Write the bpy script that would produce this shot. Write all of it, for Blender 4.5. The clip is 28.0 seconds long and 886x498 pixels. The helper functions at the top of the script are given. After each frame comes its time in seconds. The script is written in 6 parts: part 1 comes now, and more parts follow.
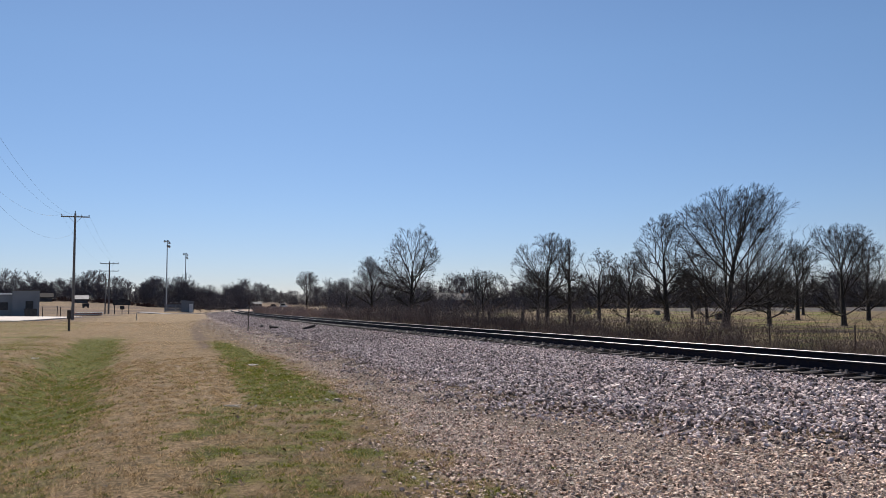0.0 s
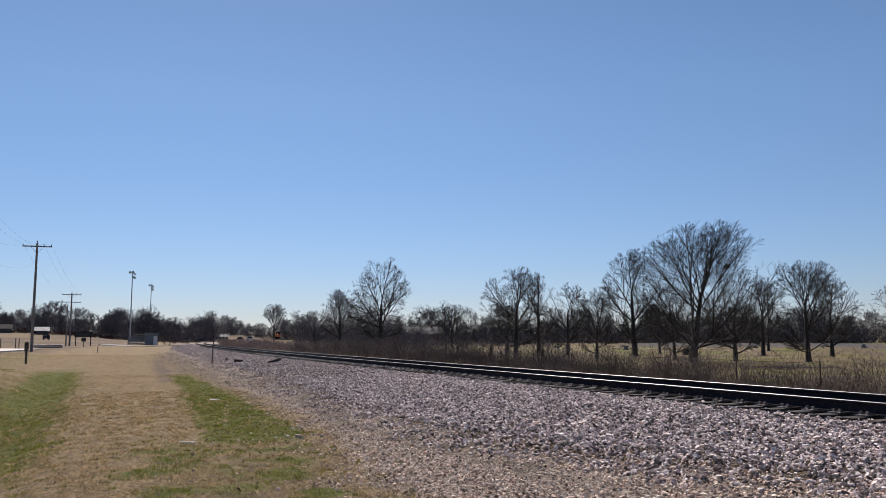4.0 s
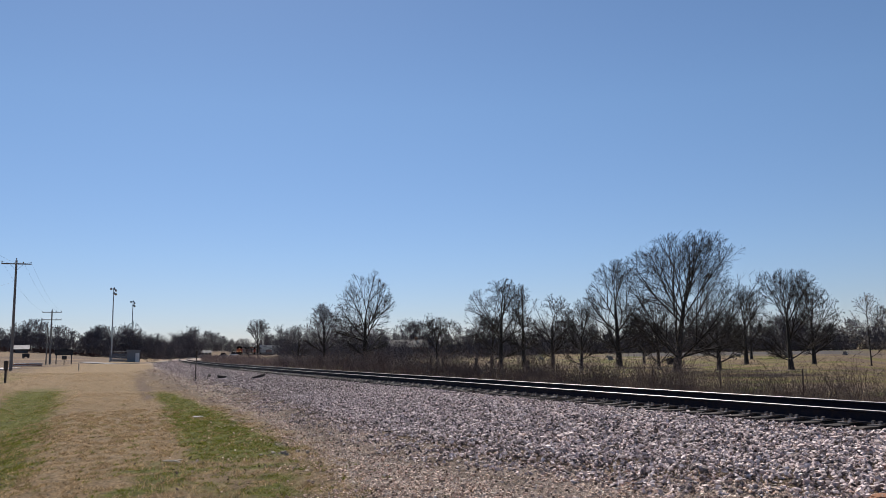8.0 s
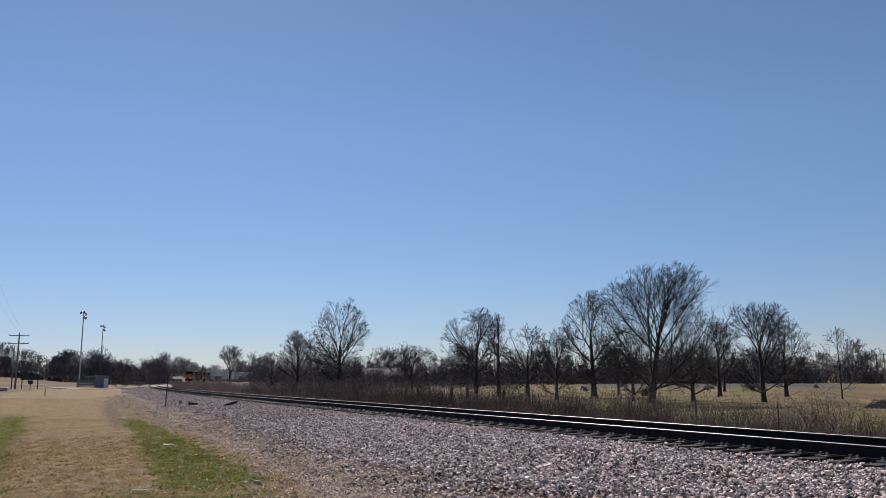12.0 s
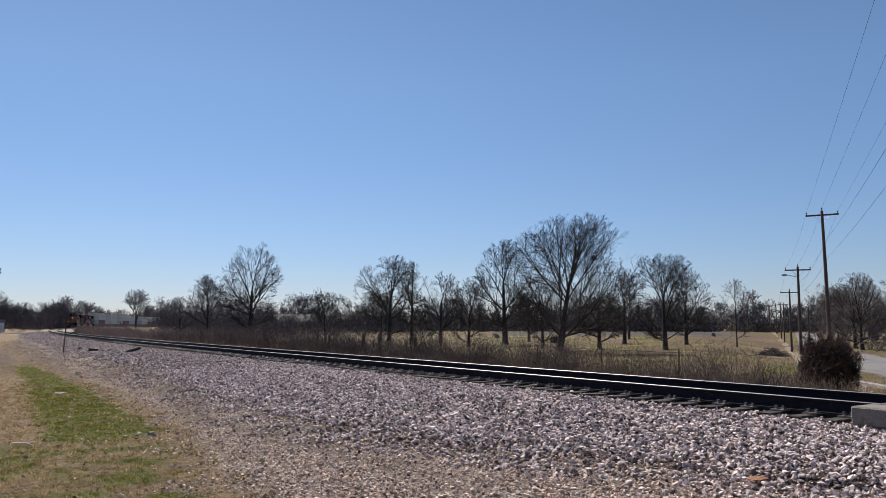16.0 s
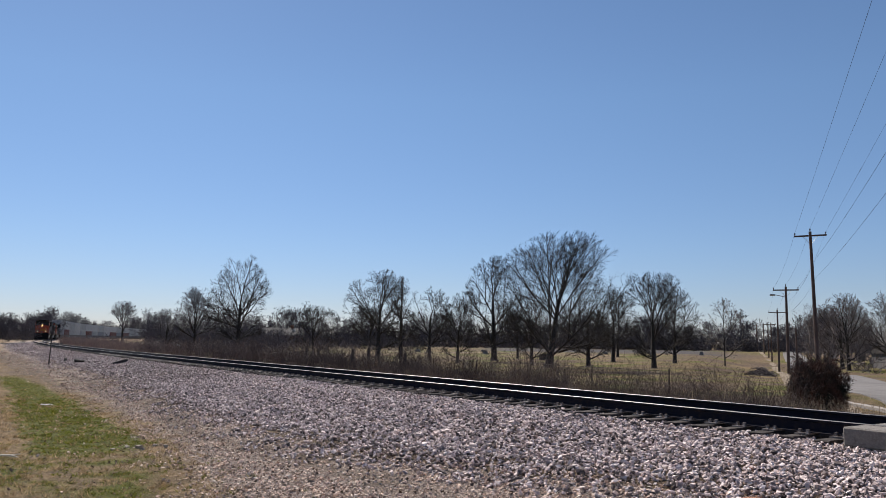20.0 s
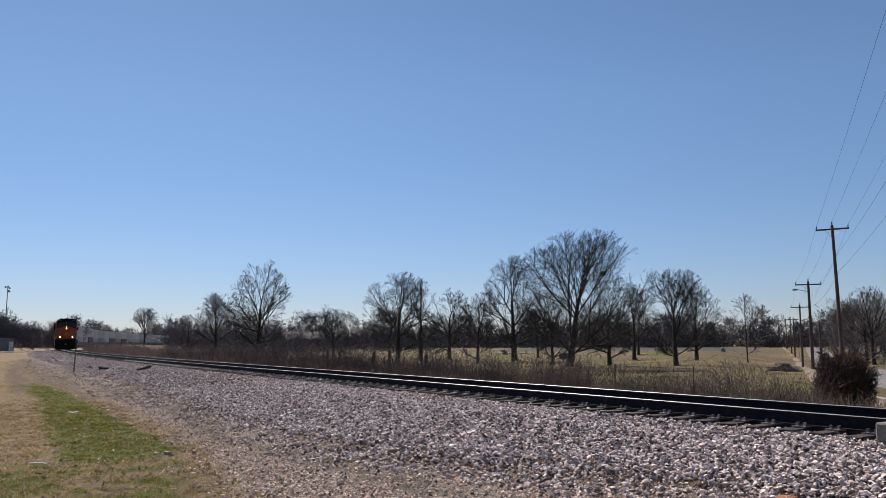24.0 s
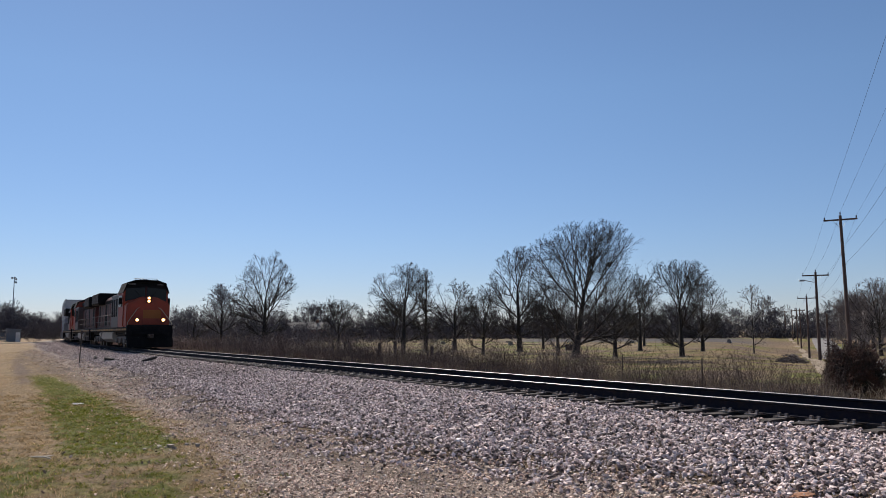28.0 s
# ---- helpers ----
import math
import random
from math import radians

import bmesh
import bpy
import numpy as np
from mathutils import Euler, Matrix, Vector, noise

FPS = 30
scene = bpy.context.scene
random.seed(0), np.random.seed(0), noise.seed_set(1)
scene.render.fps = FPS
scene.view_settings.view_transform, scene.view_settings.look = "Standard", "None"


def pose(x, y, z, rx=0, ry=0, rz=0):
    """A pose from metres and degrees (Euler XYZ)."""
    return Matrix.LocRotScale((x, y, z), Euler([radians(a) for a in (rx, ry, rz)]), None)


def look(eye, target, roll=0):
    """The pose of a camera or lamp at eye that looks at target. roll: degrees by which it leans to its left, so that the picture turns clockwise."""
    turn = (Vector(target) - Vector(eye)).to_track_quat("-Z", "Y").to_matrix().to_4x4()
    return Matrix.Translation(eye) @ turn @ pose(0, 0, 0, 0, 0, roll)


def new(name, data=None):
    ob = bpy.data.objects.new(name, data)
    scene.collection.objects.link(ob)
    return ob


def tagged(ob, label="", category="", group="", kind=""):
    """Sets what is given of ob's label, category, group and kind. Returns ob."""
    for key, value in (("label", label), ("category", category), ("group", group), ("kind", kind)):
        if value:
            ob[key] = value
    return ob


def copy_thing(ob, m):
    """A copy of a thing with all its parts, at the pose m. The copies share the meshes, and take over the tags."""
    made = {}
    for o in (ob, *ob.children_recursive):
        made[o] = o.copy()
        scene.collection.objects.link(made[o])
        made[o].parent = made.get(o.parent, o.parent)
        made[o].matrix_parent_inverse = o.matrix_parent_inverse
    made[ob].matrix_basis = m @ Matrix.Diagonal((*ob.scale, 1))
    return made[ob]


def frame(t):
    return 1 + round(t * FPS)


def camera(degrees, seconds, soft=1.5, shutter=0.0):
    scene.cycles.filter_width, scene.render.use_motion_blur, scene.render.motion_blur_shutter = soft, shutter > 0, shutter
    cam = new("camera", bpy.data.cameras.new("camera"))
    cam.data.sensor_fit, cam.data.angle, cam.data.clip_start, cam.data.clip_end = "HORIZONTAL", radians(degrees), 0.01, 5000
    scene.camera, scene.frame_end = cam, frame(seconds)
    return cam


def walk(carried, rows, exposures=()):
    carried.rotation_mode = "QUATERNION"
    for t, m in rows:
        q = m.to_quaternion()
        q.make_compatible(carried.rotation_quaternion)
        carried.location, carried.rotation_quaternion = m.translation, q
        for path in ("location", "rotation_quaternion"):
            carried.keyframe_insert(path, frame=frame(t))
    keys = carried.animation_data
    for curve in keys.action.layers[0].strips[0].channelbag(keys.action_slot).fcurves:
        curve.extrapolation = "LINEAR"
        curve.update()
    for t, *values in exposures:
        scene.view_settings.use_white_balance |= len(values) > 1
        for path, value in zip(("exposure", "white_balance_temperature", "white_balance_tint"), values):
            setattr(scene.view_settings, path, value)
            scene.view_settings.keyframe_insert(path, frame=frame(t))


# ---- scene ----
cam = camera(59.0, 28.0, 0.6)
PATH = [
    (0, pose(-0.023, -0.879, 1.536, 94.002, 0.456, 0.377)),
    (0.5, pose(-0.025, -0.859, 1.530, 94.344, 0.403, 0.081)),
    (1, pose(0.025, -0.795, 1.533, 94.631, 0.436, -0.255)),
    (1.5, pose(0.080, -0.739, 1.539, 94.738, 0.494, -0.267)),
    (2, pose(0.096, -0.729, 1.528, 94.782, 0.477, -0.262)),
    (2.5, pose(0.041, -0.676, 1.526, 95.015, 0.540, -0.605)),
    (3, pose(0.029, -0.669, 1.535, 95.409, 0.413, -1.064)),
    (3.5, pose(0.037, -0.692, 1.533, 95.926, 0.226, -1.506)),
    (4, pose(0.040, -0.695, 1.535, 96.449, 0.142, -1.846)),
    (4.5, pose(0.033, -0.677, 1.542, 96.798, 0.086, -2.081)),
    (6.5, pose(0.039, -0.689, 1.537, 97.079, 0.461, -2.557)),
    (7, pose(0.034, -0.690, 1.534, 97.104, 0.478, -2.593)),
    (7.5, pose(0.032, -0.700, 1.536, 97.129, 0.548, -2.672)),
    (8, pose(0.033, -0.701, 1.544, 97.357, 0.935, -2.950)),
    (8.5, pose(0.042, -0.692, 1.548, 98.043, 1.535, -3.084)),
    (9, pose(0.053, -0.693, 1.552, 99.160, 2.237, -2.784)),
    (9.5, pose(0.045, -0.621, 1.555, 100.437, 2.812, -1.763)),
    (10, pose(0.007, -0.594, 1.531, 101.337, 2.805, -0.679)),
    (10.5, pose(-0.005, -0.634, 1.530, 101.508, 2.438, -0.419)),
    (11, pose(0.002, -0.641, 1.539, 101.021, 1.683, -1.327)),
    (11.5, pose(-0.007, -0.660, 1.533, 100.244, 0.949, -2.968)),
    (12, pose(-0.030, -0.631, 1.543, 99.410, 0.308, -4.809)),
    (12.5, pose(-0.040, -0.585, 1.541, 98.670, -0.038, -6.385)),
    (14.5, pose(0.045, -0.367, 1.547, 95.920, 0.082, -8.938)),
    (15, pose(-0.010, -0.347, 1.552, 95.549, -0.222, -10.013)),
    (15.5, pose(0.060, -0.283, 1.561, 95.499, -0.265, -10.749)),
    (16, pose(0.120, -0.263, 1.572, 95.561, -0.058, -11.012)),
    (16.5, pose(0.134, -0.206, 1.556, 95.678, 0.221, -11.078)),
    (17, pose(0.082, -0.214, 1.563, 95.800, 0.222, -11.034)),
    (17.5, pose(0.054, -0.225, 1.568, 95.934, -0.107, -11.155)),
    (18, pose(0.055, -0.219, 1.568, 96.154, -0.426, -11.354)),
    (18.5, pose(0.053, -0.227, 1.571, 96.300, -0.641, -11.529)),
    (19, pose(0.053, -0.232, 1.568, 96.439, -0.704, -11.677)),
    (19.5, pose(0.056, -0.228, 1.566, 96.565, -0.697, -11.809)),
    (20, pose(0.062, -0.227, 1.571, 96.696, -0.764, -11.860)),
    (20.5, pose(0.059, -0.232, 1.570, 96.848, -0.929, -12.025)),
    (21, pose(0.049, -0.237, 1.568, 96.985, -1.090, -12.373)),
    (21.5, pose(0.057, -0.241, 1.568, 97.181, -1.138, -12.916)),
    (23.5, pose(0.023, -0.229, 1.580, 97.184, -0.088, -11.984)),
    (24, pose(-0.015, -0.206, 1.582, 96.764, 0.221, -10.474)),
    (24.5, pose(-0.059, -0.174, 1.583, 96.353, 0.397, -9.091)),
    (25, pose(-0.032, -0.097, 1.577, 96.042, 0.509, -8.185)),
    (25.5, pose(0.045, -0.041, 1.581, 95.889, 0.658, -7.961)),
    (26, pose(0.082, -0.011, 1.583, 95.908, 0.829, -8.189)),
    (26.5, pose(0.032, -0.018, 1.594, 96.072, 0.952, -8.608)),
    (27, pose(-0.006, -0.011, 1.601, 96.194, 0.728, -8.967)),
    (27.5, pose(-0.004, -0.000, 1.601, 96.218, 0.464, -9.484)),
    (28, pose(-0.000, -0.000, 1.600, 96.100, 0.200, -10.100)),
]
walk(cam, PATH, [(0, 0.45, 6330, 12), (8, 0.40, 6330, 12), (9, 0.37, 6330, 12), (10, 0.27, 6330, 12), (12, 0.33, 6330, 12), (14.5, 0.45, 6330, 12), (21, 0.44, 6330, 12), (24, 0.41, 6330, 12), (28, 0.45, 6330, 12)])

# ---- daylight: a clear sky with the sun high ahead ----
SUN_BEARING, SUN_HEIGHT = radians(-14), radians(43)
world = bpy.data.worlds.new("sky")
scene.world = world
world.use_nodes = True
wn, wl = world.node_tree.nodes, world.node_tree.links
wn.clear()
sky = wn.new("ShaderNodeTexSky")
sky.sky_type, sky.sun_disc = "NISHITA", False
sky.sun_elevation, sky.sun_rotation = SUN_HEIGHT, SUN_BEARING
sky.air_density, sky.dust_density, sky.ozone_density = 0.9, 0.07, 3.2
bg = wn.new("ShaderNodeBackground")
bg.inputs["Strength"].default_value = 0.066
wo = wn.new("ShaderNodeOutputWorld")
haze = wn.new("ShaderNodeMix")
haze.data_type, haze.blend_type = "RGBA", "MULTIPLY"
haze.inputs["Factor"].default_value = 1.0
way = wn.new("ShaderNodeTexCoord")
rise = wn.new("ShaderNodeSeparateXYZ")
air = wn.new("ShaderNodeValToRGB")
for e, (p, c) in zip([air.color_ramp.elements[0], air.color_ramp.elements[1], air.color_ramp.elements.new(0.12), air.color_ramp.elements.new(0.3)],
                     [(0.0, (0.71, 0.70, 0.85)), (0.6, (1.17, 1.15, 1.15)), (0.12, (0.82, 0.85, 0.94)), (0.3, (0.97, 1.02, 1.04))]):
    e.position, e.color = p, (*c, 1)
wl.new(way.outputs["Generated"], rise.inputs[0])
wl.new(rise.outputs["Z"], air.inputs[0])
wl.new(air.outputs[0], haze.inputs[7])
wl.new(sky.outputs[0], haze.inputs[6])
wl.new(haze.outputs[2], bg.inputs[0])
wl.new(bg.outputs[0], wo.inputs[0])
sun = new("sun", bpy.data.lights.new("sun", "SUN"))
sun.data.energy, sun.data.angle, sun.data.color = 5.3, radians(0.53), (1.0, 0.91, 0.80)
sun.matrix_world = look((60 * math.sin(SUN_BEARING), 60 * math.cos(SUN_BEARING), 60 * math.tan(SUN_HEIGHT)), (0, 0, 0))


# ---- helpers for materials and meshes ----
def material(name, base, rough=0.8, metal=0.0, spots=(), bump=0.0, bump_scale=40.0, per_object=0.0, per_island=0.0, spec=0.3):
    """A surface with layers of noise: spots are (scale, colour, from, to) on the object's own coordinates."""
    m = bpy.data.materials.new(name)
    m.use_nodes = True
    n, l = m.node_tree.nodes, m.node_tree.links
    b = n["Principled BSDF"]
    b.inputs["Roughness"].default_value, b.inputs["Metallic"].default_value = rough, metal
    b.inputs["Specular IOR Level"].default_value = spec
    co = n.new("ShaderNodeTexCoord").outputs["Object"]
    col = n.new("ShaderNodeRGB")
    col.outputs[0].default_value = (*base, 1)
    out = col.outputs[0]
    for scale, colour, lo, hi in spots:
        t = n.new("ShaderNodeTexNoise")
        t.inputs["Scale"].default_value, t.inputs["Detail"].default_value = scale, 5
        l.new(co, t.inputs["Vector"])
        r = n.new("ShaderNodeMapRange")
        r.inputs[1].default_value, r.inputs[2].default_value = lo, hi
        l.new(t.outputs[0], r.inputs[0])
        x = n.new("ShaderNodeMix")
        x.data_type = "RGBA"
        l.new(r.outputs[0], x.inputs["Factor"])
        l.new(out, x.inputs[6])
        x.inputs[7].default_value = (*colour, 1)
        out = x.outputs[2]
    for amount, node, socket in ((per_object, "ShaderNodeObjectInfo", "Random"), (per_island, "ShaderNodeNewGeometry", "Random Per Island")):
        if amount:
            g = n.new(node)
            r = n.new("ShaderNodeMapRange")
            r.inputs[3].default_value, r.inputs[4].default_value = 1 - amount, 1 + amount
            l.new(g.outputs[socket], r.inputs[0])
            v = n.new("ShaderNodeVectorMath")
            v.operation = "SCALE"
            l.new(out, v.inputs[0])
            l.new(r.outputs[0], v.inputs["Scale"])
            out = v.outputs[0]
    l.new(out, b.inputs["Base Color"])
    if bump:
        t = n.new("ShaderNodeTexNoise")
        t.inputs["Scale"].default_value, t.inputs["Detail"].default_value = bump_scale, 6
        l.new(co, t.inputs["Vector"])
        u = n.new("ShaderNodeBump")
        u.inputs["Strength"].default_value, u.inputs["Distance"].default_value = bump, 0.02
        l.new(t.outputs[0], u.inputs["Height"])
        l.new(u.outputs[0], b.inputs["Normal"])
    return m


def mesh_from(name, verts, faces, mat, smooth=False):
    """A mesh from arrays of vertices and of faces with equal corner counts."""
    me = bpy.data.meshes.new(name)
    verts, faces = np.asarray(verts, np.float32), np.asarray(faces, np.int32)
    k = faces.shape[1]
    me.vertices.add(len(verts))
    me.vertices.foreach_set("co", verts.ravel())
    me.loops.add(faces.size)
    me.loops.foreach_set("vertex_index", faces.ravel())
    me.polygons.add(len(faces))
    me.polygons.foreach_set("loop_start", np.arange(len(faces), dtype=np.int32) * k)
    me.polygons.foreach_set("loop_total", np.full(len(faces), k, np.int32))
    me.polygons.foreach_set("use_smooth", np.full(len(faces), smooth))
    me.update(calc_edges=True)
    me.validate()
    if mat:
        me.materials.append(mat)
    return me


def part(name, bm, mat, parent, label=""):
    """Links a bmesh as one mesh object under a thing or a part."""
    me = bpy.data.meshes.new(name)
    bm.to_mesh(me)
    bm.free()
    me.materials.append(mat)
    ob = new(name, me)
    ob.parent = parent
    return tagged(ob, label)


def part_mesh(name, me, parent, label=""):
    ob = new(name, me)
    ob.parent = parent
    return tagged(ob, label)


def thing(name, place, label, category, group="", kind=""):
    ob = new(name)
    ob.matrix_basis = place
    ob.empty_display_size = 0.2
    return tagged(ob, label, category, group, kind)


def box(bm, x0, x1, y0, y1, z0, z1, bevel=0.0):
    r = bmesh.ops.create_cube(bm, size=1.0, matrix=Matrix.LocRotScale(((x0 + x1) / 2, (y0 + y1) / 2, (z0 + z1) / 2), None, (x1 - x0, y1 - y0, z1 - z0)))
    if bevel:
        edges = list({e for v in r["verts"] for e in v.link_edges})
        bmesh.ops.bevel(bm, geom=edges, offset=bevel, segments=1, affect="EDGES")
    return bm


def boxes(*rows, bevel=0.0):
    bm = bmesh.new()
    for row in rows:
        box(bm, *row, bevel=bevel)
    return bm


def rod(bm, a, b, r0, r1=None, sides=8):
    """A tapered rod from a to b."""
    a, b = Vector(a), Vector(b)
    r1 = r0 if r1 is None else r1
    m = Matrix.Translation((a + b) / 2) @ (b - a).to_track_quat("Z", "Y").to_matrix().to_4x4()
    bmesh.ops.create_cone(bm, cap_ends=True, segments=sides, radius1=r0, radius2=r1, depth=(b - a).length, matrix=m)
    return bm


def rods(*rows, sides=8):
    bm = bmesh.new()
    for row in rows:
        rod(bm, *row, sides=sides)
    return bm


def profile(points, y0, y1, bevel=0.0):
    """A solid with the outline points (x, z), from y0 to y1."""
    bm = bmesh.new()
    a = [bm.verts.new((x, y0, z)) for x, z in points]
    b = [bm.verts.new((x, y1, z)) for x, z in points]
    n = len(points)
    bm.faces.new(a)
    bm.faces.new(b[::-1])
    for i in range(n):
        bm.faces.new((a[i], b[i], b[(i + 1) % n], a[(i + 1) % n]))
    bmesh.ops.recalc_face_normals(bm, faces=bm.faces)
    if bevel:
        bmesh.ops.bevel(bm, geom=list(bm.edges), offset=bevel, segments=2, affect="EDGES")
    return bm


def tubes(p0, p1, r0, r1, sides=4):
    """Open tapered tubes along many pieces at once: vertices and quads."""
    p0, p1 = np.asarray(p0, float), np.asarray(p1, float)
    r0, r1 = np.asarray(r0, float), np.asarray(r1, float)
    d = p1 - p0
    d /= np.linalg.norm(d, axis=1)[:, None] + 1e-9
    ref = np.where(np.abs(d[:, 2:3]) < 0.9, [[0.0, 0, 1]], [[1.0, 0, 0]])
    u = np.cross(d, ref)
    u /= np.linalg.norm(u, axis=1)[:, None]
    v = np.cross(d, u)
    a = np.arange(sides) * 2 * np.pi / sides
    ring = np.cos(a)[None, :, None] * u[:, None] + np.sin(a)[None, :, None] * v[:, None]
    verts = np.concatenate([p0[:, None] + ring * r0[:, None, None], p1[:, None] + ring * r1[:, None, None]], 1).reshape(-1, 3)
    i = np.arange(sides)
    j = (i + 1) % sides
    quad = np.stack([i, j, j + sides, i + sides], 1)
    faces = (np.arange(len(p0)) * 2 * sides)[:, None, None] + quad[None]
    return verts, faces.reshape(-1, 4)


def ribbons(p0, p1, r0, r1):
    """Thin twigs as single tapered slips, for those far too thin to show their round."""
    p0, p1 = np.asarray(p0, float), np.asarray(p1, float)
    d = p1 - p0
    u = np.cross(d, np.random.default_rng(len(p0)).normal(size=d.shape))
    u /= np.linalg.norm(u, axis=1)[:, None] + 1e-9
    r0, r1 = np.asarray(r0)[:, None], np.asarray(r1)[:, None]
    v = np.stack([p0 - u * r0, p0 + u * r0, p1 + u * r1, p1 - u * r1], 1).reshape(-1, 3)
    return v, np.arange(len(v)).reshape(-1, 4)


def cord(points, radius, sides=4):
    """One connected tube along a line of places: vertices and quads."""
    p = np.asarray(points, float)
    d = np.gradient(p, axis=0)
    d /= np.linalg.norm(d, axis=1)[:, None]
    u = np.cross(d, [[0.0, 0, 1]])
    u /= np.linalg.norm(u, axis=1)[:, None]
    w = np.cross(d, u)
    a = np.arange(sides) * 2 * np.pi / sides
    v = p[:, None] + radius * (np.cos(a)[None, :, None] * u[:, None] + np.sin(a)[None, :, None] * w[:, None])
    i = np.arange(sides)
    j = (i + 1) % sides
    f = (np.arange(len(p) - 1) * sides)[:, None, None] + np.stack([i, j, j + sides, i + sides], 1)[None]
    return v.reshape(-1, 3), f.reshape(-1, 4)


def both(a, b):
    return np.concatenate([a[0], b[0]]), np.concatenate([a[1], b[1] + len(a[0])])


def smooth(lo, hi, v):
    t = np.clip((v - lo) / (hi - lo), 0, 1)
    return t * t * (3 - 2 * t)


def waves(x, y, size, seed=0):
    """Cheap smooth noise between -1 and 1 for arrays, features about size metres."""
    g = np.random.default_rng(seed)
    out = 0
    for k in range(7):
        a, f, p = g.uniform(0, 6.28), 6.28 / size * g.uniform(0.5, 1.7), g.uniform(0, 6.28)
        out = out + np.sin((x * np.cos(a) + y * np.sin(a)) * f + p + 1.3 * np.sin((y * np.cos(a) - x * np.sin(a)) * f * 0.7 + p * 2))
    return out / 4.0


# ---- the line of the track: straight past the camera, then a wide bend ----
HEAD, ASIDE, BEND, RADIUS = radians(-21.452), 11.071, 35.0, 1270.0
RAIL_TOP = 0.57


def track(s, o=0.0):
    """The place s metres along the track and o metres aside of it (to the camera's side), and its heading from north."""
    x0, y0 = math.cos(HEAD) * ASIDE, -math.sin(HEAD) * ASIDE
    t = min(s, BEND)
    x, y, h = x0 + math.sin(HEAD) * t, y0 + math.cos(HEAD) * t, HEAD
    if s > BEND:
        h = HEAD + (s - BEND) / RADIUS
        x += RADIUS * (math.cos(HEAD) - math.cos(h))
        y += RADIUS * (math.sin(h) - math.sin(HEAD))
    return x - math.cos(h) * o, y + math.sin(h) * o, h


def along(x, y):
    """The inverse of track() for arrays: s and o."""
    x, y = np.asarray(x, float), np.asarray(y, float)
    x0, y0 = math.cos(HEAD) * ASIDE, -math.sin(HEAD) * ASIDE
    dx, dy = x - x0, y - y0
    s = dx * math.sin(HEAD) + dy * math.cos(HEAD)
    o = -dx * math.cos(HEAD) + dy * math.sin(HEAD)
    bx, by = x0 + math.sin(HEAD) * BEND, y0 + math.cos(HEAD) * BEND
    cx, cy = bx + RADIUS * math.cos(HEAD), by - RADIUS * math.sin(HEAD)
    r = np.hypot(x - cx, y - cy)
    h = np.arctan2(y - cy, -(x - cx))
    s2, o2 = BEND + (h - HEAD) * RADIUS, r - RADIUS
    return np.where(s > BEND, s2, s), np.where(s > BEND, o2, o)


def toe(s):
    """How far the coarse ballast reaches from the track."""
    return np.interp(s, [-5, 2, 5, 7, 9, 13, 21, 45, 120], [3.0, 3.6, 4.7, 5.4, 6.2, 6.5, 6.1, 5.2, 4.4])


def height(x, y):
    """The ground's height."""
    x, y = np.asarray(x, float), np.asarray(y, float)
    s, o = along(x, y)
    d = np.hypot(x, y)
    z = np.interp(o, [-60, -9, -4.2, -1.7, 1.6, 4.0, 6.2, 9.0, 11.8, 13.2, 15.0, 24.0, 60.0], [-0.5, -0.5, -0.25, 0.30, 0.30, 0.1, 0.03, -0.06, 0.0, -0.02, 0.08, 0.25, 0.4])
    z = z + 0.11 * smooth(0.45, -0.35, o - toe(s) + 0.25 * waves(x, y, 1.5, 9)) * smooth(1.6, 3.2, o) * smooth(110, 60, s)
    z = z - 0.4 * np.exp(-(((o - 13.2) / 1.1) ** 2)) * smooth(4, 12, s) * smooth(48, 30, s)
    z = z + 3.6 * smooth(120, 330, d) * smooth(15, 55, o)
    z = z + np.interp(d, [38, 60, 82, 118, 178, 235, 290], [0, -0.3, -0.6, -1.6, -1.4, -0.3, 0.2]) * smooth(radians(29.5), radians(34), np.arctan2(x, y)) * smooth(0, 20, y)
    z = z + 0.035 * waves(x, y, 6, 3) * smooth(3.5, 7, np.abs(o)) + 0.10 * waves(x, y, 30, 4) * smooth(8, 25, np.abs(o))
    return z


def ground_at(x, y):
    return float(height(np.array([x]), np.array([y]))[0])


def stone_shapes(count, seed, sides=1):
    """Broken-stone shapes: jittered icosahedra, or octahedra for small ones."""
    g = np.random.default_rng(seed)
    out = []
    for _ in range(count):
        bm = bmesh.new()
        if sides:
            if len(out) % 2:
                bmesh.ops.create_icosphere(bm, subdivisions=1, radius=1.0)
            else:
                bmesh.ops.create_cube(bm, size=1.3)
        else:
            bmesh.ops.create_cone(bm, cap_ends=True, segments=4, radius1=1.0, radius2=0.55, depth=1.1)
            bmesh.ops.delete(bm, geom=[f for f in bm.faces if f.calc_center_median().z < -0.5], context="FACES_ONLY")
        v = np.array([tuple(a.co) for a in bm.verts]) * (1 + g.normal(0, 0.17, (len(bm.verts), 1))) + g.normal(0, 0.15, (len(bm.verts), 3))
        v *= np.array([g.uniform(1.0, 1.45), g.uniform(0.7, 1.0), g.uniform(0.42, 0.64) * (1.0 if sides else 0.70)])
        bmesh.ops.triangulate(bm, faces=bm.faces)
        bm.verts.index_update()
        out.append((v, np.array([[a.index for a in f.verts] for f in bm.faces])))
        bm.free()
    return out


ROCK_SHAPES = stone_shapes(6, 24)


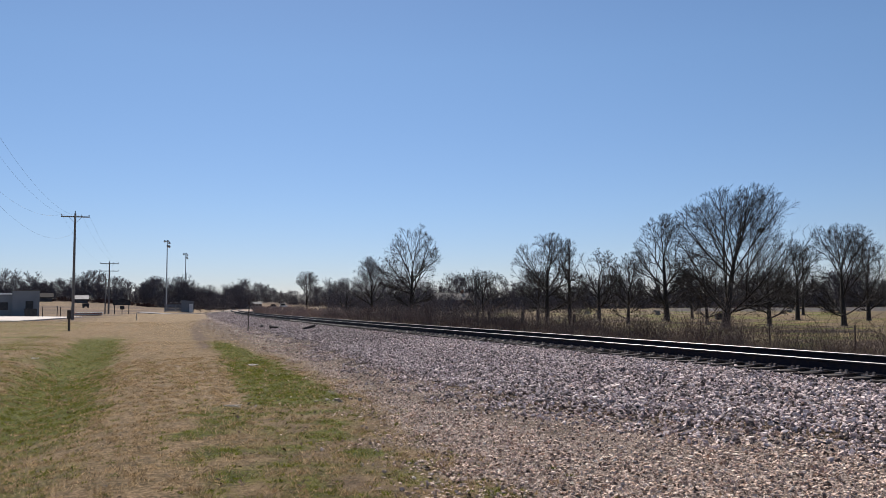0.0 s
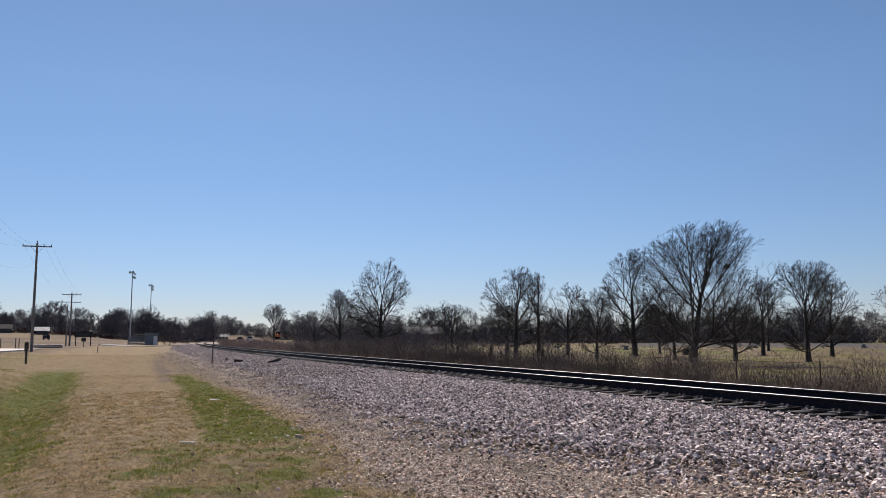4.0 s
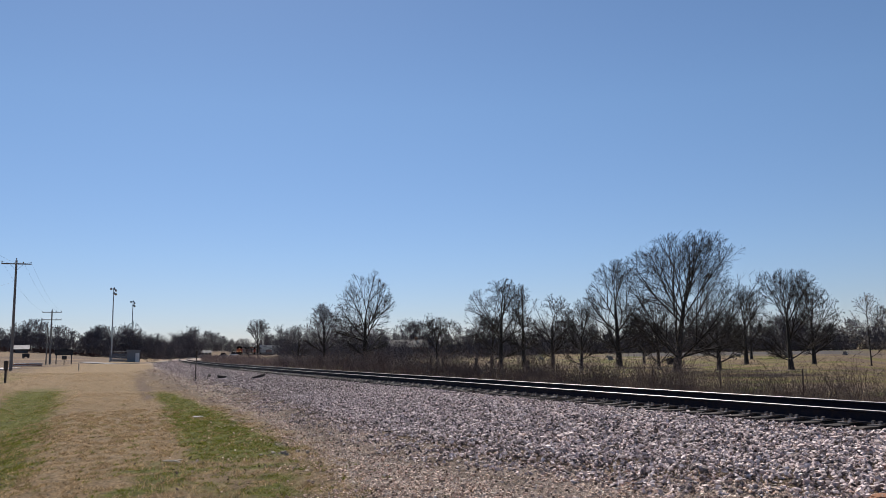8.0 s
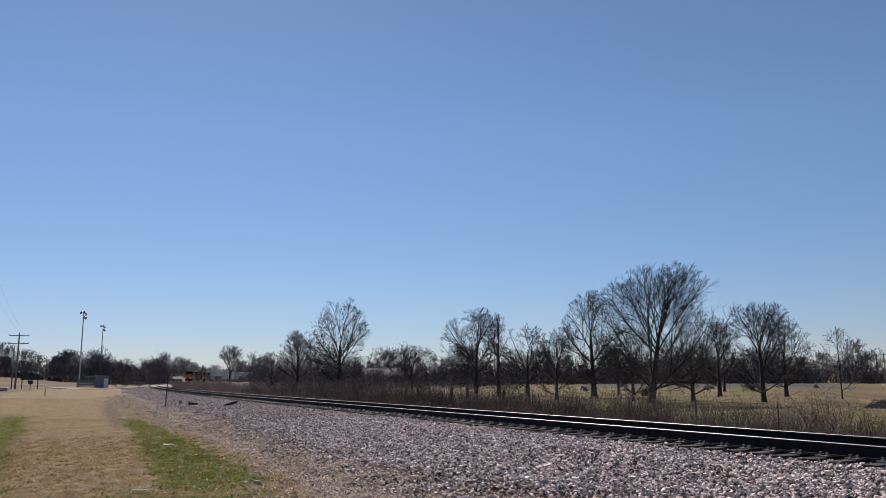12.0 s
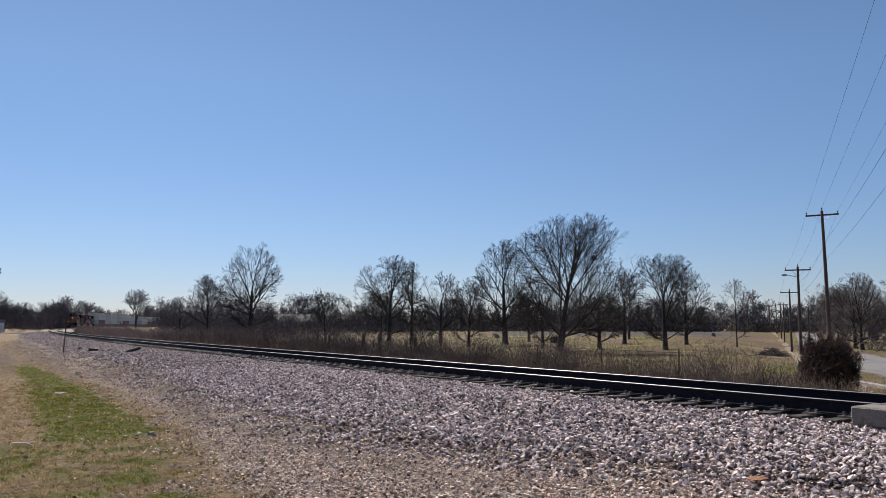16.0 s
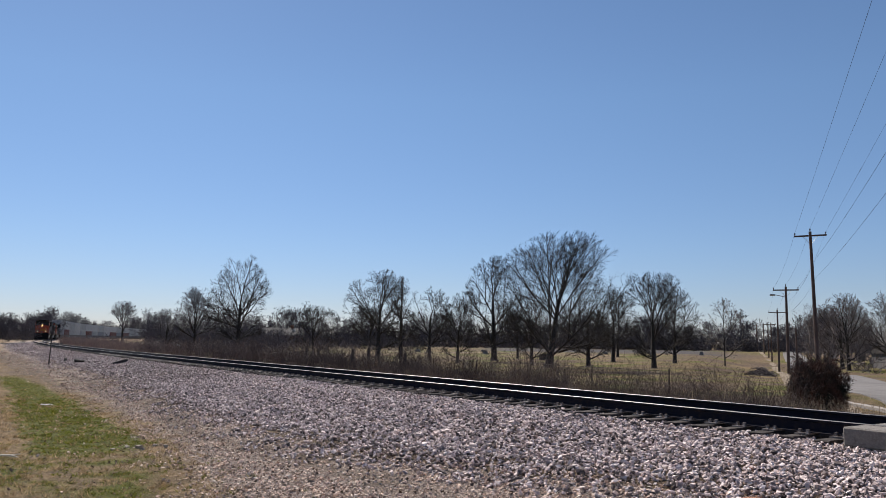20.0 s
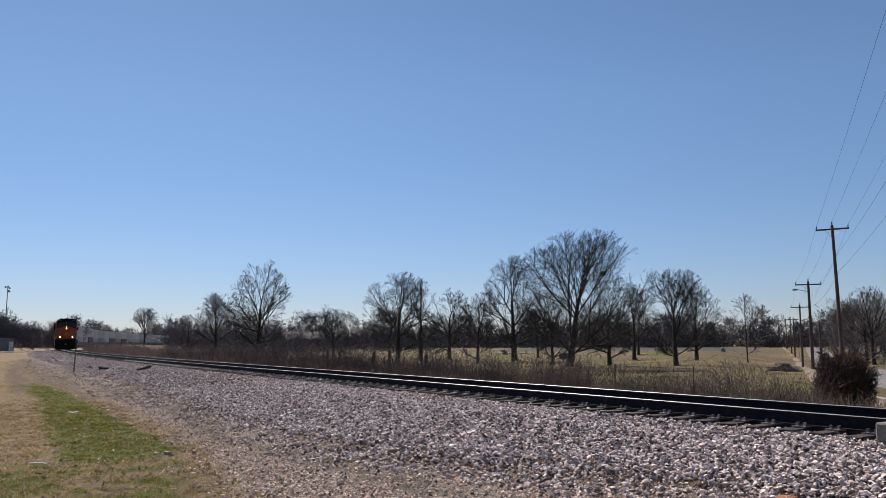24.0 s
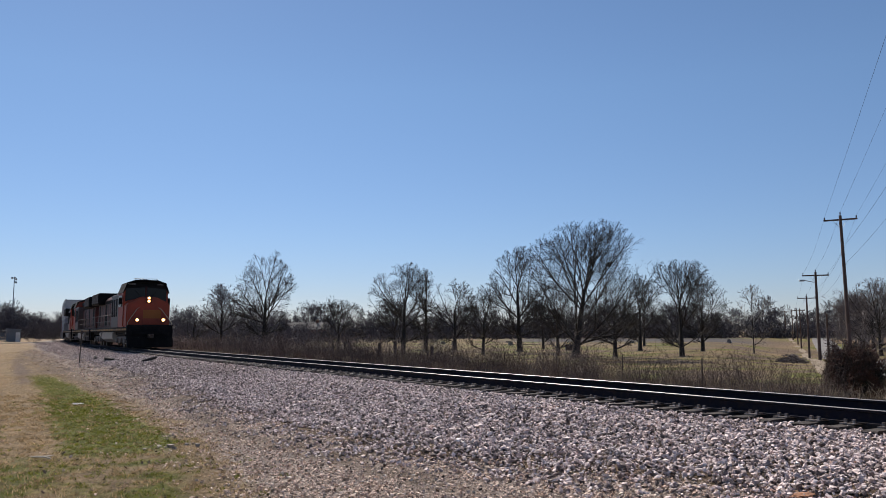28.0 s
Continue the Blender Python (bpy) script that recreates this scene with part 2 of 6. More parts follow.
# ---- ground: one sheet, with gravel, dirt, green and dry grass by zones ----
def ground_material():
    m = bpy.data.materials.new("ground")
    m.use_nodes = True
    n, l = m.node_tree.nodes, m.node_tree.links
    b = n["Principled BSDF"]
    b.inputs["Roughness"].default_value = 0.95
    b.inputs["Specular IOR Level"].default_value = 0.15
    co = n.new("ShaderNodeTexCoord").outputs["Object"]

    def noise_of(scale, detail=6, rough=0.6):
        t = n.new("ShaderNodeTexNoise")
        t.inputs["Scale"].default_value, t.inputs["Detail"].default_value, t.inputs["Roughness"].default_value = scale, detail, rough
        l.new(co, t.inputs["Vector"])
        return t.outputs[0]

    def ramp(fac, *stops):
        r = n.new("ShaderNodeValToRGB")
        while len(r.color_ramp.elements) < len(stops):
            r.color_ramp.elements.new(0.5)
        for e, (p, c) in zip(r.color_ramp.elements, stops):
            e.position, e.color = p, (*c, 1)
        l.new(fac, r.inputs[0])
        return r.outputs[0]

    def mix(fac, a, c, mode="MIX"):
        x = n.new("ShaderNodeMix")
        x.data_type, x.blend_type = "RGBA", mode
        if isinstance(fac, float):
            x.inputs["Factor"].default_value = fac
        else:
            l.new(fac, x.inputs["Factor"])
        l.new(a, x.inputs[6])
        l.new(c, x.inputs[7])
        return x.outputs[2]

    fine, mid, wide = noise_of(17, 10, 0.76), noise_of(2.2, 7, 0.65), noise_of(0.25)
    dry = mix(0.42, ramp(fine, (0.41, (0.040, 0.028, 0.014)), (0.5, (0.205, 0.136, 0.073)), (0.60, (0.53, 0.378, 0.218))),
              ramp(mid, (0.42, (0.060, 0.045, 0.019)), (0.58, (0.25, 0.167, 0.088))))
    dry = mix(0.22, dry, ramp(wide, (0.35, (0.100, 0.084, 0.034)), (0.65, (0.175, 0.126, 0.068))))
    green = mix(0.4, ramp(fine, (0.41, (0.018, 0.024, 0.004)), (0.51, (0.078, 0.092, 0.009)), (0.61, (0.190, 0.190, 0.028))),
                ramp(mid, (0.35, (0.042, 0.050, 0.006)), (0.65, (0.125, 0.118, 0.016))))
    dirt = mix(0.5, ramp(fine, (0.42, (0.022, 0.015, 0.010)), (0.58, (0.195, 0.133, 0.090))), ramp(mid, (0.42, (0.050, 0.035, 0.023)), (0.58, (0.135, 0.095, 0.064))))
    v = n.new("ShaderNodeTexVoronoi")
    v.inputs["Scale"].default_value = 24
    l.new(co, v.inputs["Vector"])
    sep = n.new("ShaderNodeSeparateColor")
    l.new(v.outputs["Color"], sep.inputs[0])
    stone = ramp(sep.outputs[0], (0.0, (0.11, 0.086, 0.075)), (0.5, (0.30, 0.245, 0.21)), (1.0, (0.58, 0.49, 0.43)))
    edge = ramp(v.outputs["Distance"], (0.25, (1.0, 1.0, 1.0)), (0.75, (0.234, 0.187, 0.150)))
    gravel = mix(0.8, stone, edge, "MULTIPLY")
    gravel = mix(0.3, gravel, ramp(mid, (0.35, (0.22, 0.165, 0.130)), (0.7, (0.47, 0.385, 0.325))))
    zone = n.new("ShaderNodeAttribute")
    zone.attribute_name = "zone"
    zs = n.new("ShaderNodeSeparateColor")
    l.new(zone.outputs["Color"], zs.inputs[0])

    def mask(socket, amount):
        a = n.new("ShaderNodeMath")
        a.operation = "MULTIPLY_ADD"
        l.new(fine, a.inputs[0])
        a.inputs[1].default_value = amount
        l.new(socket, a.inputs[2])
        c = n.new("ShaderNodeMapRange")
        c.inputs[1].default_value, c.inputs[2].default_value = 0.5 + amount * 0.3, 0.5 + amount * 0.7
        l.new(a.outputs[0], c.inputs[0])
        return c.outputs[0]

    out = mix(mask(zs.outputs[1], 0.9), dry, green)
    out = mix(mask(zs.outputs[2], 0.9), out, dirt)
    out = mix(mask(zs.outputs[0], 0.7), out, gravel)
    out = mix(zone.outputs["Alpha"], out, ramp(mid, (0.35, (0.046, 0.043, 0.044)), (0.65, (0.080, 0.073, 0.072))))
    l.new(out, b.inputs["Base Color"])
    u = n.new("ShaderNodeBump")
    u.inputs["Strength"].default_value, u.inputs["Distance"].default_value = 1.0, 0.08
    l.new(noise_of(14, 8, 0.7), u.inputs["Height"])
    l.new(u.outputs[0], b.inputs["Normal"])
    return m


def zones(x, y):
    """Shares of gravel, green, dirt and old tarmac at places of the ground; some of the dirt share stands for shade."""
    s, o = along(x, y)
    wob = 0.55 * waves(x, y, 2.2, 11) + 0.35 * waves(x, y, 0.7, 12)
    far_edge = np.interp(s, [-20, 2, 7, 12, 20, 45, 120], [10.0, 9.6, 8.9, 8.0, 7.5, 6.6, 5.0])
    gravel = smooth(-4.6, -3.6, o + 0.3 * wob) * smooth(0.9, -0.9, o - far_edge + wob)
    green = smooth(0.45, -0.15, np.abs(o - np.interp(s, [10, 14, 18, 26, 34], [9.0, 8.85, 8.75, 8.4, 8.35])) - np.interp(s, [10, 18, 26, 34], [0.65, 0.6, 0.4, 0.2]) + 0.3 * wob) * smooth(10, 13, s) * smooth(38, 31, s)
    green = np.maximum(green, (0.86 + 0.14 * waves(x, y, 2.4, 18)) * smooth(0.7, -0.4, np.abs(o - 13.1) - 0.85 + 0.5 * wob) * smooth(8, 14, s) * smooth(52, 36, s))
    green = np.maximum(green, (0.46 + 0.38 * waves(x, y, 1.3, 14)) * smooth(7.8, 8.8, o) * smooth(11.6, 10.6, o) * smooth(13.5, 11, s))
    green = np.maximum(green, (0.42 + 0.25 * waves(x, y, 3.5, 19)) * smooth(11.0, 12.6, o) * smooth(46, 30, s))
    green = np.maximum(green, (0.46 + 0.34 * waves(x, y * 2.2, 14, 15)) * smooth(-10, -15, o))
    green = np.maximum(green, (0.44 + 0.2 * waves(x, y, 5, 25)) * smooth(14.0, 16.0, o) * smooth(20, 30, s) * smooth(95, 75, s))
    dirt = 0.85 * smooth(0.8, 0.0, np.abs(o - np.interp(s, [0, 6, 13, 19, 29, 45], [6.0, 6.6, 7.2, 6.6, 6.45, 5.8])) - 0.02 + 0.45 * wob) * smooth(2, 9, s) * smooth(60, 40, s)
    dirt = np.maximum(dirt, 0.6 * smooth(1.0, -0.2, np.abs(o - far_edge - 0.7) - 0.5 + 0.6 * wob) * smooth(90, 60, s))
    dirt = np.maximum(dirt, (0.12 + 0.25 * waves(x, y, 1.4, 16)) * smooth(8.0, 9.0, o) * smooth(12.2, 11, o) * smooth(22, 4, s))
    dirt = np.maximum(dirt, 0.8 * smooth(0.5, -0.1, np.abs(o - np.interp(s, [12, 24, 66], [9.85, 9.2, 7.6])) - 0.22 + 0.35 * wob) * smooth(26, 32, s) * smooth(90, 70, s))
    dirt = np.maximum(dirt, (0.25 + 0.4 * waves(x, y, 0.8, 17)) * smooth(8.0, 8.6, o) * smooth(10.6, 9.6, o) * smooth(14, 11, s))
    # park: bands of bare soil, with tree shade also put into this brown
    dirt = np.maximum(dirt, (0.72 + 0.5 * waves(x, y * 2.5, 16, 20)) * smooth(-9, -13, o))
    dirt = np.maximum(dirt, (0.30 + 0.25 * waves(x, y, 2.6, 22)) * smooth(14.0, 15.5, o) * smooth(60, 45, s))
    dirt = np.maximum(dirt, (0.60 + 0.3 * waves(x, y, 12, 21)) * smooth(15, 18, o) * smooth(50, 75, s))
    dirt = np.maximum(dirt, 0.9 * smooth(1.1, 0.7, np.hypot((x + 53) / 10, (y - 158) / 9) + 0.1 * wob))
    # darker brown streak along the bottom of the ditch
    dirt = np.maximum(dirt, (0.50 + 0.5 * waves(x, y, 1.2, 24)) * smooth(0.5, 0.1, np.abs(o - 13.5 + 0.2 * wob)) * smooth(14, 19, s) * smooth(32, 26, s))
    dirt = np.maximum(dirt, (0.62 + 0.35 * waves(x, y, 1.8, 23)) * smooth(-0.3, 0.5, o - toe(s)) * smooth(1.8, 0.6, o - far_edge) * smooth(26, 38, s))
    bearing = np.degrees(np.arctan2(x, np.maximum(y, 1)))
    lot = smooth(165, 185, np.hypot(x, y)) * smooth(275, 250, np.hypot(x, y)) * smooth(13, 17, bearing) * smooth(32.5, 30.5, bearing)
    # dark dirt colour under the ballast paints the shade in gaps between stones
    gap_shade = smooth(0.25, -0.3, o - toe(s) + 0.2 * wob) * smooth(-1.7, -0.9, o) * smooth(75, 45, s)
    dirt = np.maximum(dirt * (1 - 0.9 * green), gap_shade)
    gravel = gravel * (1 - 0.7 * dirt) * (1 - green) * (1 - 0.85 * gap_shade)
    return np.clip(np.stack([gravel, green * (1 - gravel), dirt, lot], -1), 0, 1)


def spread(lo, hi, step, reach, grow=1.13):
    inner = np.arange(lo, hi + step / 2, step)
    out, w = [], step
    while sum(out) < reach:
        w = min(w * grow, 160)
        out.append(w)
    c = np.cumsum(out)
    return np.concatenate([lo - c[::-1], inner, hi + c])


gx, gy = spread(-15, 14, 0.19, 2600), spread(4, 56, 0.19, 2600)
GX, GY = np.meshgrid(gx, gy, indexing="ij")
GX, GY = GX.ravel(), GY.ravel()
ni, nj = len(gx), len(gy)
ii, jj = np.meshgrid(np.arange(ni - 1), np.arange(nj - 1), indexing="ij")
base = (ii * nj + jj).ravel()
ground_mesh = mesh_from("ground", np.stack([GX, GY, height(GX, GY)], 1), np.stack([base, base + nj, base + nj + 1, base + 1], 1), ground_material(), True)
att = ground_mesh.color_attributes.new("zone", "FLOAT_COLOR", "POINT")
att.data.foreach_set("color", zones(GX, GY).astype(np.float32).ravel())
ground = tagged(new("ground", ground_mesh), "dry winter grass with green patches, dirt and gravel", "ground", kind="structure")


# ---- the railway track ----
rail_mat = material("rail_steel", (0.014, 0.0135, 0.021), 0.85, 0.0, [(9, (0.034, 0.025, 0.022), 0.5, 0.75)], 0.3, 60, spec=0.12)
polish = material("rail_head", (0.08, 0.08, 0.085), 0.5, 1.0, [(3, (0.10, 0.095, 0.095), 0.4, 0.7)])
tie_mat = material("tie_wood", (0.035, 0.029, 0.027), 0.9, 0, [(14, (0.075, 0.063, 0.058), 0.45, 0.75), (3, (0.04, 0.03, 0.025), 0.5, 0.75)], 0.8, 30, per_object=0.35)
plate_mat = material("plate_steel", (0.34, 0.31, 0.30), 0.42, 0.6, [(20, (0.08, 0.05, 0.035), 0.4, 0.7)], per_object=0.2)
RAIL = [(-0.075, 0.0), (0.075, 0.0), (0.075, 0.012), (0.012, 0.03), (0.009, 0.135), (0.037, 0.15), (0.037, 0.178), (-0.037, 0.178), (-0.037, 0.15), (-0.009, 0.135), (-0.012, 0.03), (-0.075, 0.012)]
HEADCAP = [(-0.030, 0.1785), (-0.019, 0.186), (0.019, 0.186), (0.030, 0.1785)]


def sweep(outline, o, z, stops, closed=True):
    v, f, k = [], [], len(outline)
    for s in stops:
        for a, b in outline:
            x, y, _ = track(s, o + a)
            v.append((x, y, z + b))
    for i in range(len(stops) - 1):
        for j in range(k if closed else k - 1):
            a, b = i * k + j, i * k + (j + 1) % k
            f.append((a, b, b + k, a + k))
    return v, f


stops = [-60, BEND] + list(np.arange(BEND + 15, 1300, 15))
rails = thing("railway_track", Matrix(), "single railway track with dark rails on wooden ties in ballast", "railway track", kind="structure")
for side in (0.7535, -0.7535):
    v, f = sweep(RAIL, side, RAIL_TOP - 0.186, stops)
    r = part_mesh("rail", mesh_from("rail", v, f, rail_mat), rails, "dark rusty steel rail")
    v, f = sweep(HEADCAP, side, RAIL_TOP - 0.186, stops, False)
    part_mesh("rail_head", mesh_from("rail_head", v, f, polish), r, "polished running surface")
tie_meshes = []
for k in range(5):
    bm = boxes((-1.3, 1.3, -0.115, 0.115, -0.17, 0.0), bevel=0.012)
    bmesh.ops.subdivide_edges(bm, edges=[e for e in bm.edges if e.calc_length() > 2], cuts=5)
    for vert in bm.verts:
        vert.co += Vector((random.uniform(-0.03, 0.03), random.uniform(-0.008, 0.008), random.uniform(-0.012, 0.004)))
    me = bpy.data.meshes.new("tie")
    bm.to_mesh(me)
    bm.free()
    me.materials.append(tie_mat)
    tie_meshes.append(me)
pm = bpy.data.meshes.new("tie_plate")
bm = boxes((-0.19, 0.19, -0.1, 0.1, 0.0, 0.018), (0.085, 0.125, -0.075, -0.035, 0.0, 0.065), (0.085, 0.125, 0.035, 0.075, 0.0, 0.065), (-0.125, -0.085, -0.075, -0.035, 0.0, 0.065), (-0.125, -0.085, 0.035, 0.075, 0.0, 0.065), (0.12, 0.17, -0.02, 0.02, 0, 0.045))
bm.to_mesh(pm)
bm.free()
pm.materials.append(plate_mat)
TIE_TOP = RAIL_TOP - 0.186 - 0.02
s = -20.0
while s < 125:
    x, y, h = track(s)
    tie = part_mesh("tie", random.choice(tie_meshes), rails)
    tie.matrix_basis = pose(x, y, TIE_TOP, 0, 0, math.degrees(-h) + random.uniform(-1.2, 1.2))
    if s < 60:
        for side in (0.7535, -0.7535):
            p = part_mesh("tie_plate", pm, tie)
            p.matrix_basis = pose(-side, 0, 0.001)
    s += 0.5 + random.uniform(-0.03, 0.03)


# ---- bare trees ----
bark = material("bark", (0.034, 0.029, 0.026), 0.95, 0, [(6, (0.06, 0.051, 0.046), 0.45, 0.7)], 0.8, 25)
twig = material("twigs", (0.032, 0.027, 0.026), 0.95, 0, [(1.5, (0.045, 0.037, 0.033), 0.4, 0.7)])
# paler, bluer copy of the twigs: haze of distance put into the colour
twig_hazed = material("hazed_twigs", (0.080, 0.072, 0.084), 0.95, 0, [(0.15, (0.120, 0.104, 0.108), 0.4, 0.65)])


def skeleton_of(seed, tall, wide, fork, limbs, upright, tips, thick, subs=3, coarse=False):
    """Pieces of a bare tree: starts, ends, radii and kind (0 trunk, 1 limb, 2 branch, 9 twig).
    Limbs sweep out from the top of the trunk to a domed outline; branches and twigs leave them at sharp angles."""
    g = np.random.default_rng(seed)
    z0 = fork * tall
    low = z0 * 0.95
    mid = low + (tall - low) * 0.42
    share = (tips / 780) ** (1 / 3)
    phase = g.uniform(0, 6.28, 3)
    pieces = []

    def room(p, d):
        """How far it is from p along d to the crown's outline."""
        up = np.where(p[:, 2] + d[:, 2] * wide * 0.25 > mid, tall - mid, mid - low + 0.04 * tall)
        axes = np.stack([np.full(len(p), wide / 2), np.full(len(p), wide / 2), up], 1)
        q, e = (p - [0, 0, mid]) / axes, d / axes
        a, b, c = (e * e).sum(1), (q * e).sum(1), (q * q).sum(1) - 1
        t = (-b + np.sqrt(np.maximum(b * b - a * c, 0))) / a
        lump = 1 + 0.05 * np.sin(d[:, 0] * 5 + phase[0]) * np.sin(d[:, 1] * 5 + phase[1]) + 0.04 * np.sin(d[:, 2] * 9 + phase[2])
        return np.maximum(t, 0.0) * lump

    def grow(p, d, length, r, segs, curl, rise, taper, kind):
        """Bending branches: their points, ways and radii at each joint."""
        P, D, R = [p], [d], [r]
        for k in range(segs):
            d = d + g.normal(0, curl, d.shape) + np.stack([np.zeros(len(p)), np.zeros(len(p)), rise], 1)
            d = d / np.linalg.norm(d, axis=1)[:, None]
            q = p + d * (length / segs)[:, None]
            w = r * (1 - (1 - taper) * (k + 1) / segs)
            pieces.append(np.c_[p, q, R[-1], w, np.full(len(p), kind)])
            P.append(q), D.append(d), R.append(w)
            p = q
        return np.stack(P, 1), np.stack(D, 1), np.stack(R, 1), length

    def shoots(mother, count, f0, wide_angle, ratio, thin, f1=1.0):
        """Starts, ways, lengths and radii of the branches that leave other ones."""
        P, D, R, L = mother
        n, joints = P.shape[0], P.shape[1] - 1
        f = np.clip(f0 + (f1 - f0) * (np.arange(count) + g.random((n, count))) / count, 0, 0.999)
        k = np.minimum((f * joints).astype(int), joints - 1)
        u = (f * joints - k)[..., None]
        row = np.arange(n)[:, None]
        p = P[row, k] * (1 - u) + P[row, k + 1] * u
        d = D[row, k + 1]
        r = R[row, k] * thin
        turn = np.arange(count) * 2.4 + g.uniform(0, 6.28, (n, 1)) + g.normal(0, 0.4, (n, count))
        ref = np.where(np.abs(d[..., 2:]) < 0.9, [0.0, 0, 1], [1.0, 0, 0])
        x = np.cross(d, ref)
        x /= np.linalg.norm(x, axis=-1)[..., None]
        y = np.cross(d, x)
        a = np.radians(g.normal(wide_angle, 9, (n, count)))[..., None]
        e = d * np.cos(a) + (x * np.cos(turn)[..., None] + y * np.sin(turn)[..., None]) * np.sin(a)
        p, e, r = p.reshape(-1, 3), e.reshape(-1, 3), r.ravel()
        want = (L[:, None] * ratio * (1.25 - 0.75 * f) * g.uniform(0.75, 1.2, (n, count))).ravel()
        l = np.minimum(want, room(p, e) * g.uniform(0.86, 1.04, len(p)))
        k = l > 0.014 * tall
        return p[k], e[k], l[k], r[k]

    lean = np.array([g.uniform(-0.04, 0.04), g.uniform(-0.04, 0.04), 1.0])
    crest = z0 + (tall - z0) * (0.30 + 0.24 * upright)
    stops = [-0.03 * z0, 0.08 * z0, 0.3 * z0, z0, (z0 + crest) / 2, crest]
    girth = [1.15, 0.84, 0.70, 0.62, 0.42, 0.26]
    for k in range(5):
        pieces.append(np.r_[lean * stops[k], lean * stops[k + 1], thick * girth[k], thick * girth[k + 1], 0][None])
    h = np.sort(np.r_[z0 * 0.92, z0 + (crest - z0) * g.random(limbs - 1)])
    h[-1] = crest
    part_up = ((h - h[0]) / (h[-1] - h[0])) ** 1.25
    steep = np.radians(np.clip(9 + 14 * upright + (68 - 11 * upright) * part_up + g.normal(0, 7, limbs), 10, 86))
    round_ = np.arange(limbs) * 2.4 + g.normal(0, 0.3, limbs)
    d = np.stack([np.cos(round_) * np.cos(steep), np.sin(round_) * np.cos(steep), np.sin(steep)], 1)
    p = lean * h[:, None]
    long_ = room(p, d)
    keep = long_ > 0.22 * tall
    p, d, long_, part_up, steep, limbs = p[keep], d[keep], long_[keep], part_up[keep], steep[keep], int(keep.sum())
    r = thick * np.sqrt(1.35 / limbs) * (0.62 - 0.22 * part_up) * g.uniform(0.8, 1.15, limbs)
    steps = (3, 2, 1) if coarse else (6, 3, 2)
    limb = grow(p, d, long_ * g.uniform(0.92, 1.0, limbs), r, steps[0], 0.06, 0.035 * np.cos(steep) + 0.01, 0.25, 1)
    sets = [(limb, 0.22)]
    if subs:
        p, e, l, r = shoots(limb, subs, 0.08, 25, 9.0, 0.72, 0.5)
        sets.append((grow(p, e, l, r, steps[0] - 1, 0.06, np.full(len(p), 0.035), 0.25, 1), 0.12))
    for mother, f0 in sets:
        p, e, l, r = shoots(mother, max(3, round(6 * share)), f0, 42, 0.46, 0.5, 0.93)
        branch = grow(p, e, l, r, steps[1], 0.09, np.full(len(p), 0.06), 0.35, 2)
        p, e, l, r = shoots(branch, max(3, round(5 * share)), 0.12, 38, 0.56, 0.6, 0.9)
        spray = grow(p, e, l, r, steps[2], 0.10, np.full(len(p), 0.05), 0.5, 9)
        if subs:
            p, e, l, r = shoots(spray, max(2, round((2.6 if coarse else 3.4) * share)), 0.10, 36, 0.62, 0.7, 0.85)
            grow(p, e, np.clip(l, 0.018 * tall, 0.085 * tall), r, 1, 0.08, np.full(len(p), 0.04), 0.6, 9)
    out = np.concatenate(pieces)
    return out[:, :3], out[:, 3:6], out[:, 6], out[:, 7], out[:, 8].astype(int)


def tree(name, x, y, tall, wide, seed, label, fork=0.2, limbs=6, upright=0.75, tips=780, thick=None, group="trees in the park", skin=None, lean=0.0):
    thick = thick or tall * 0.04
    z = ground_at(x, y)
    t = thing(name, pose(x, y, z, 0, 0, seed * 47 % 360), label, "tree", group)
    p0, p1, r0, r1, lev = skeleton_of(seed, tall, wide * 1.27, fork * 0.62, int(limbs * 1.7), upright, tips, thick)
    if lean:
        turn = radians(-(seed * 47 % 360)) - math.atan2(x, y)
        side = np.array([[math.cos(turn), math.sin(turn), 0]])
        push, push1 = [p[:, 2:3] / tall * 1.5 * lean * side for p in (p0, p1)]
        p0, p1 = p0 + push, p1 + push1
    thin = 0.0074 * max(math.hypot(x, y), 40) / 60 * min(1, tall / 9)
    w, mid, fine = lev < 2, lev == 2, lev == 9
    v, f = tubes(p0[w], p1[w], r0[w], r1[w], 7)
    part_mesh("trunk", mesh_from("trunk", v, f, bark, True), t, "dark trunk and limbs")
    a = tubes(p0[mid], p1[mid], np.maximum(r0[mid], thin * 1.6), np.maximum(r1[mid], thin * 1.2), 3)
    v, f = both(a, ribbons(p0[fine], p1[fine], np.full(fine.sum(), thin), np.full(fine.sum(), thin * 0.7)))
    part_mesh("crown", mesh_from("crown", v, f, skin or twig), t, "bare twigs without leaves")
    return t


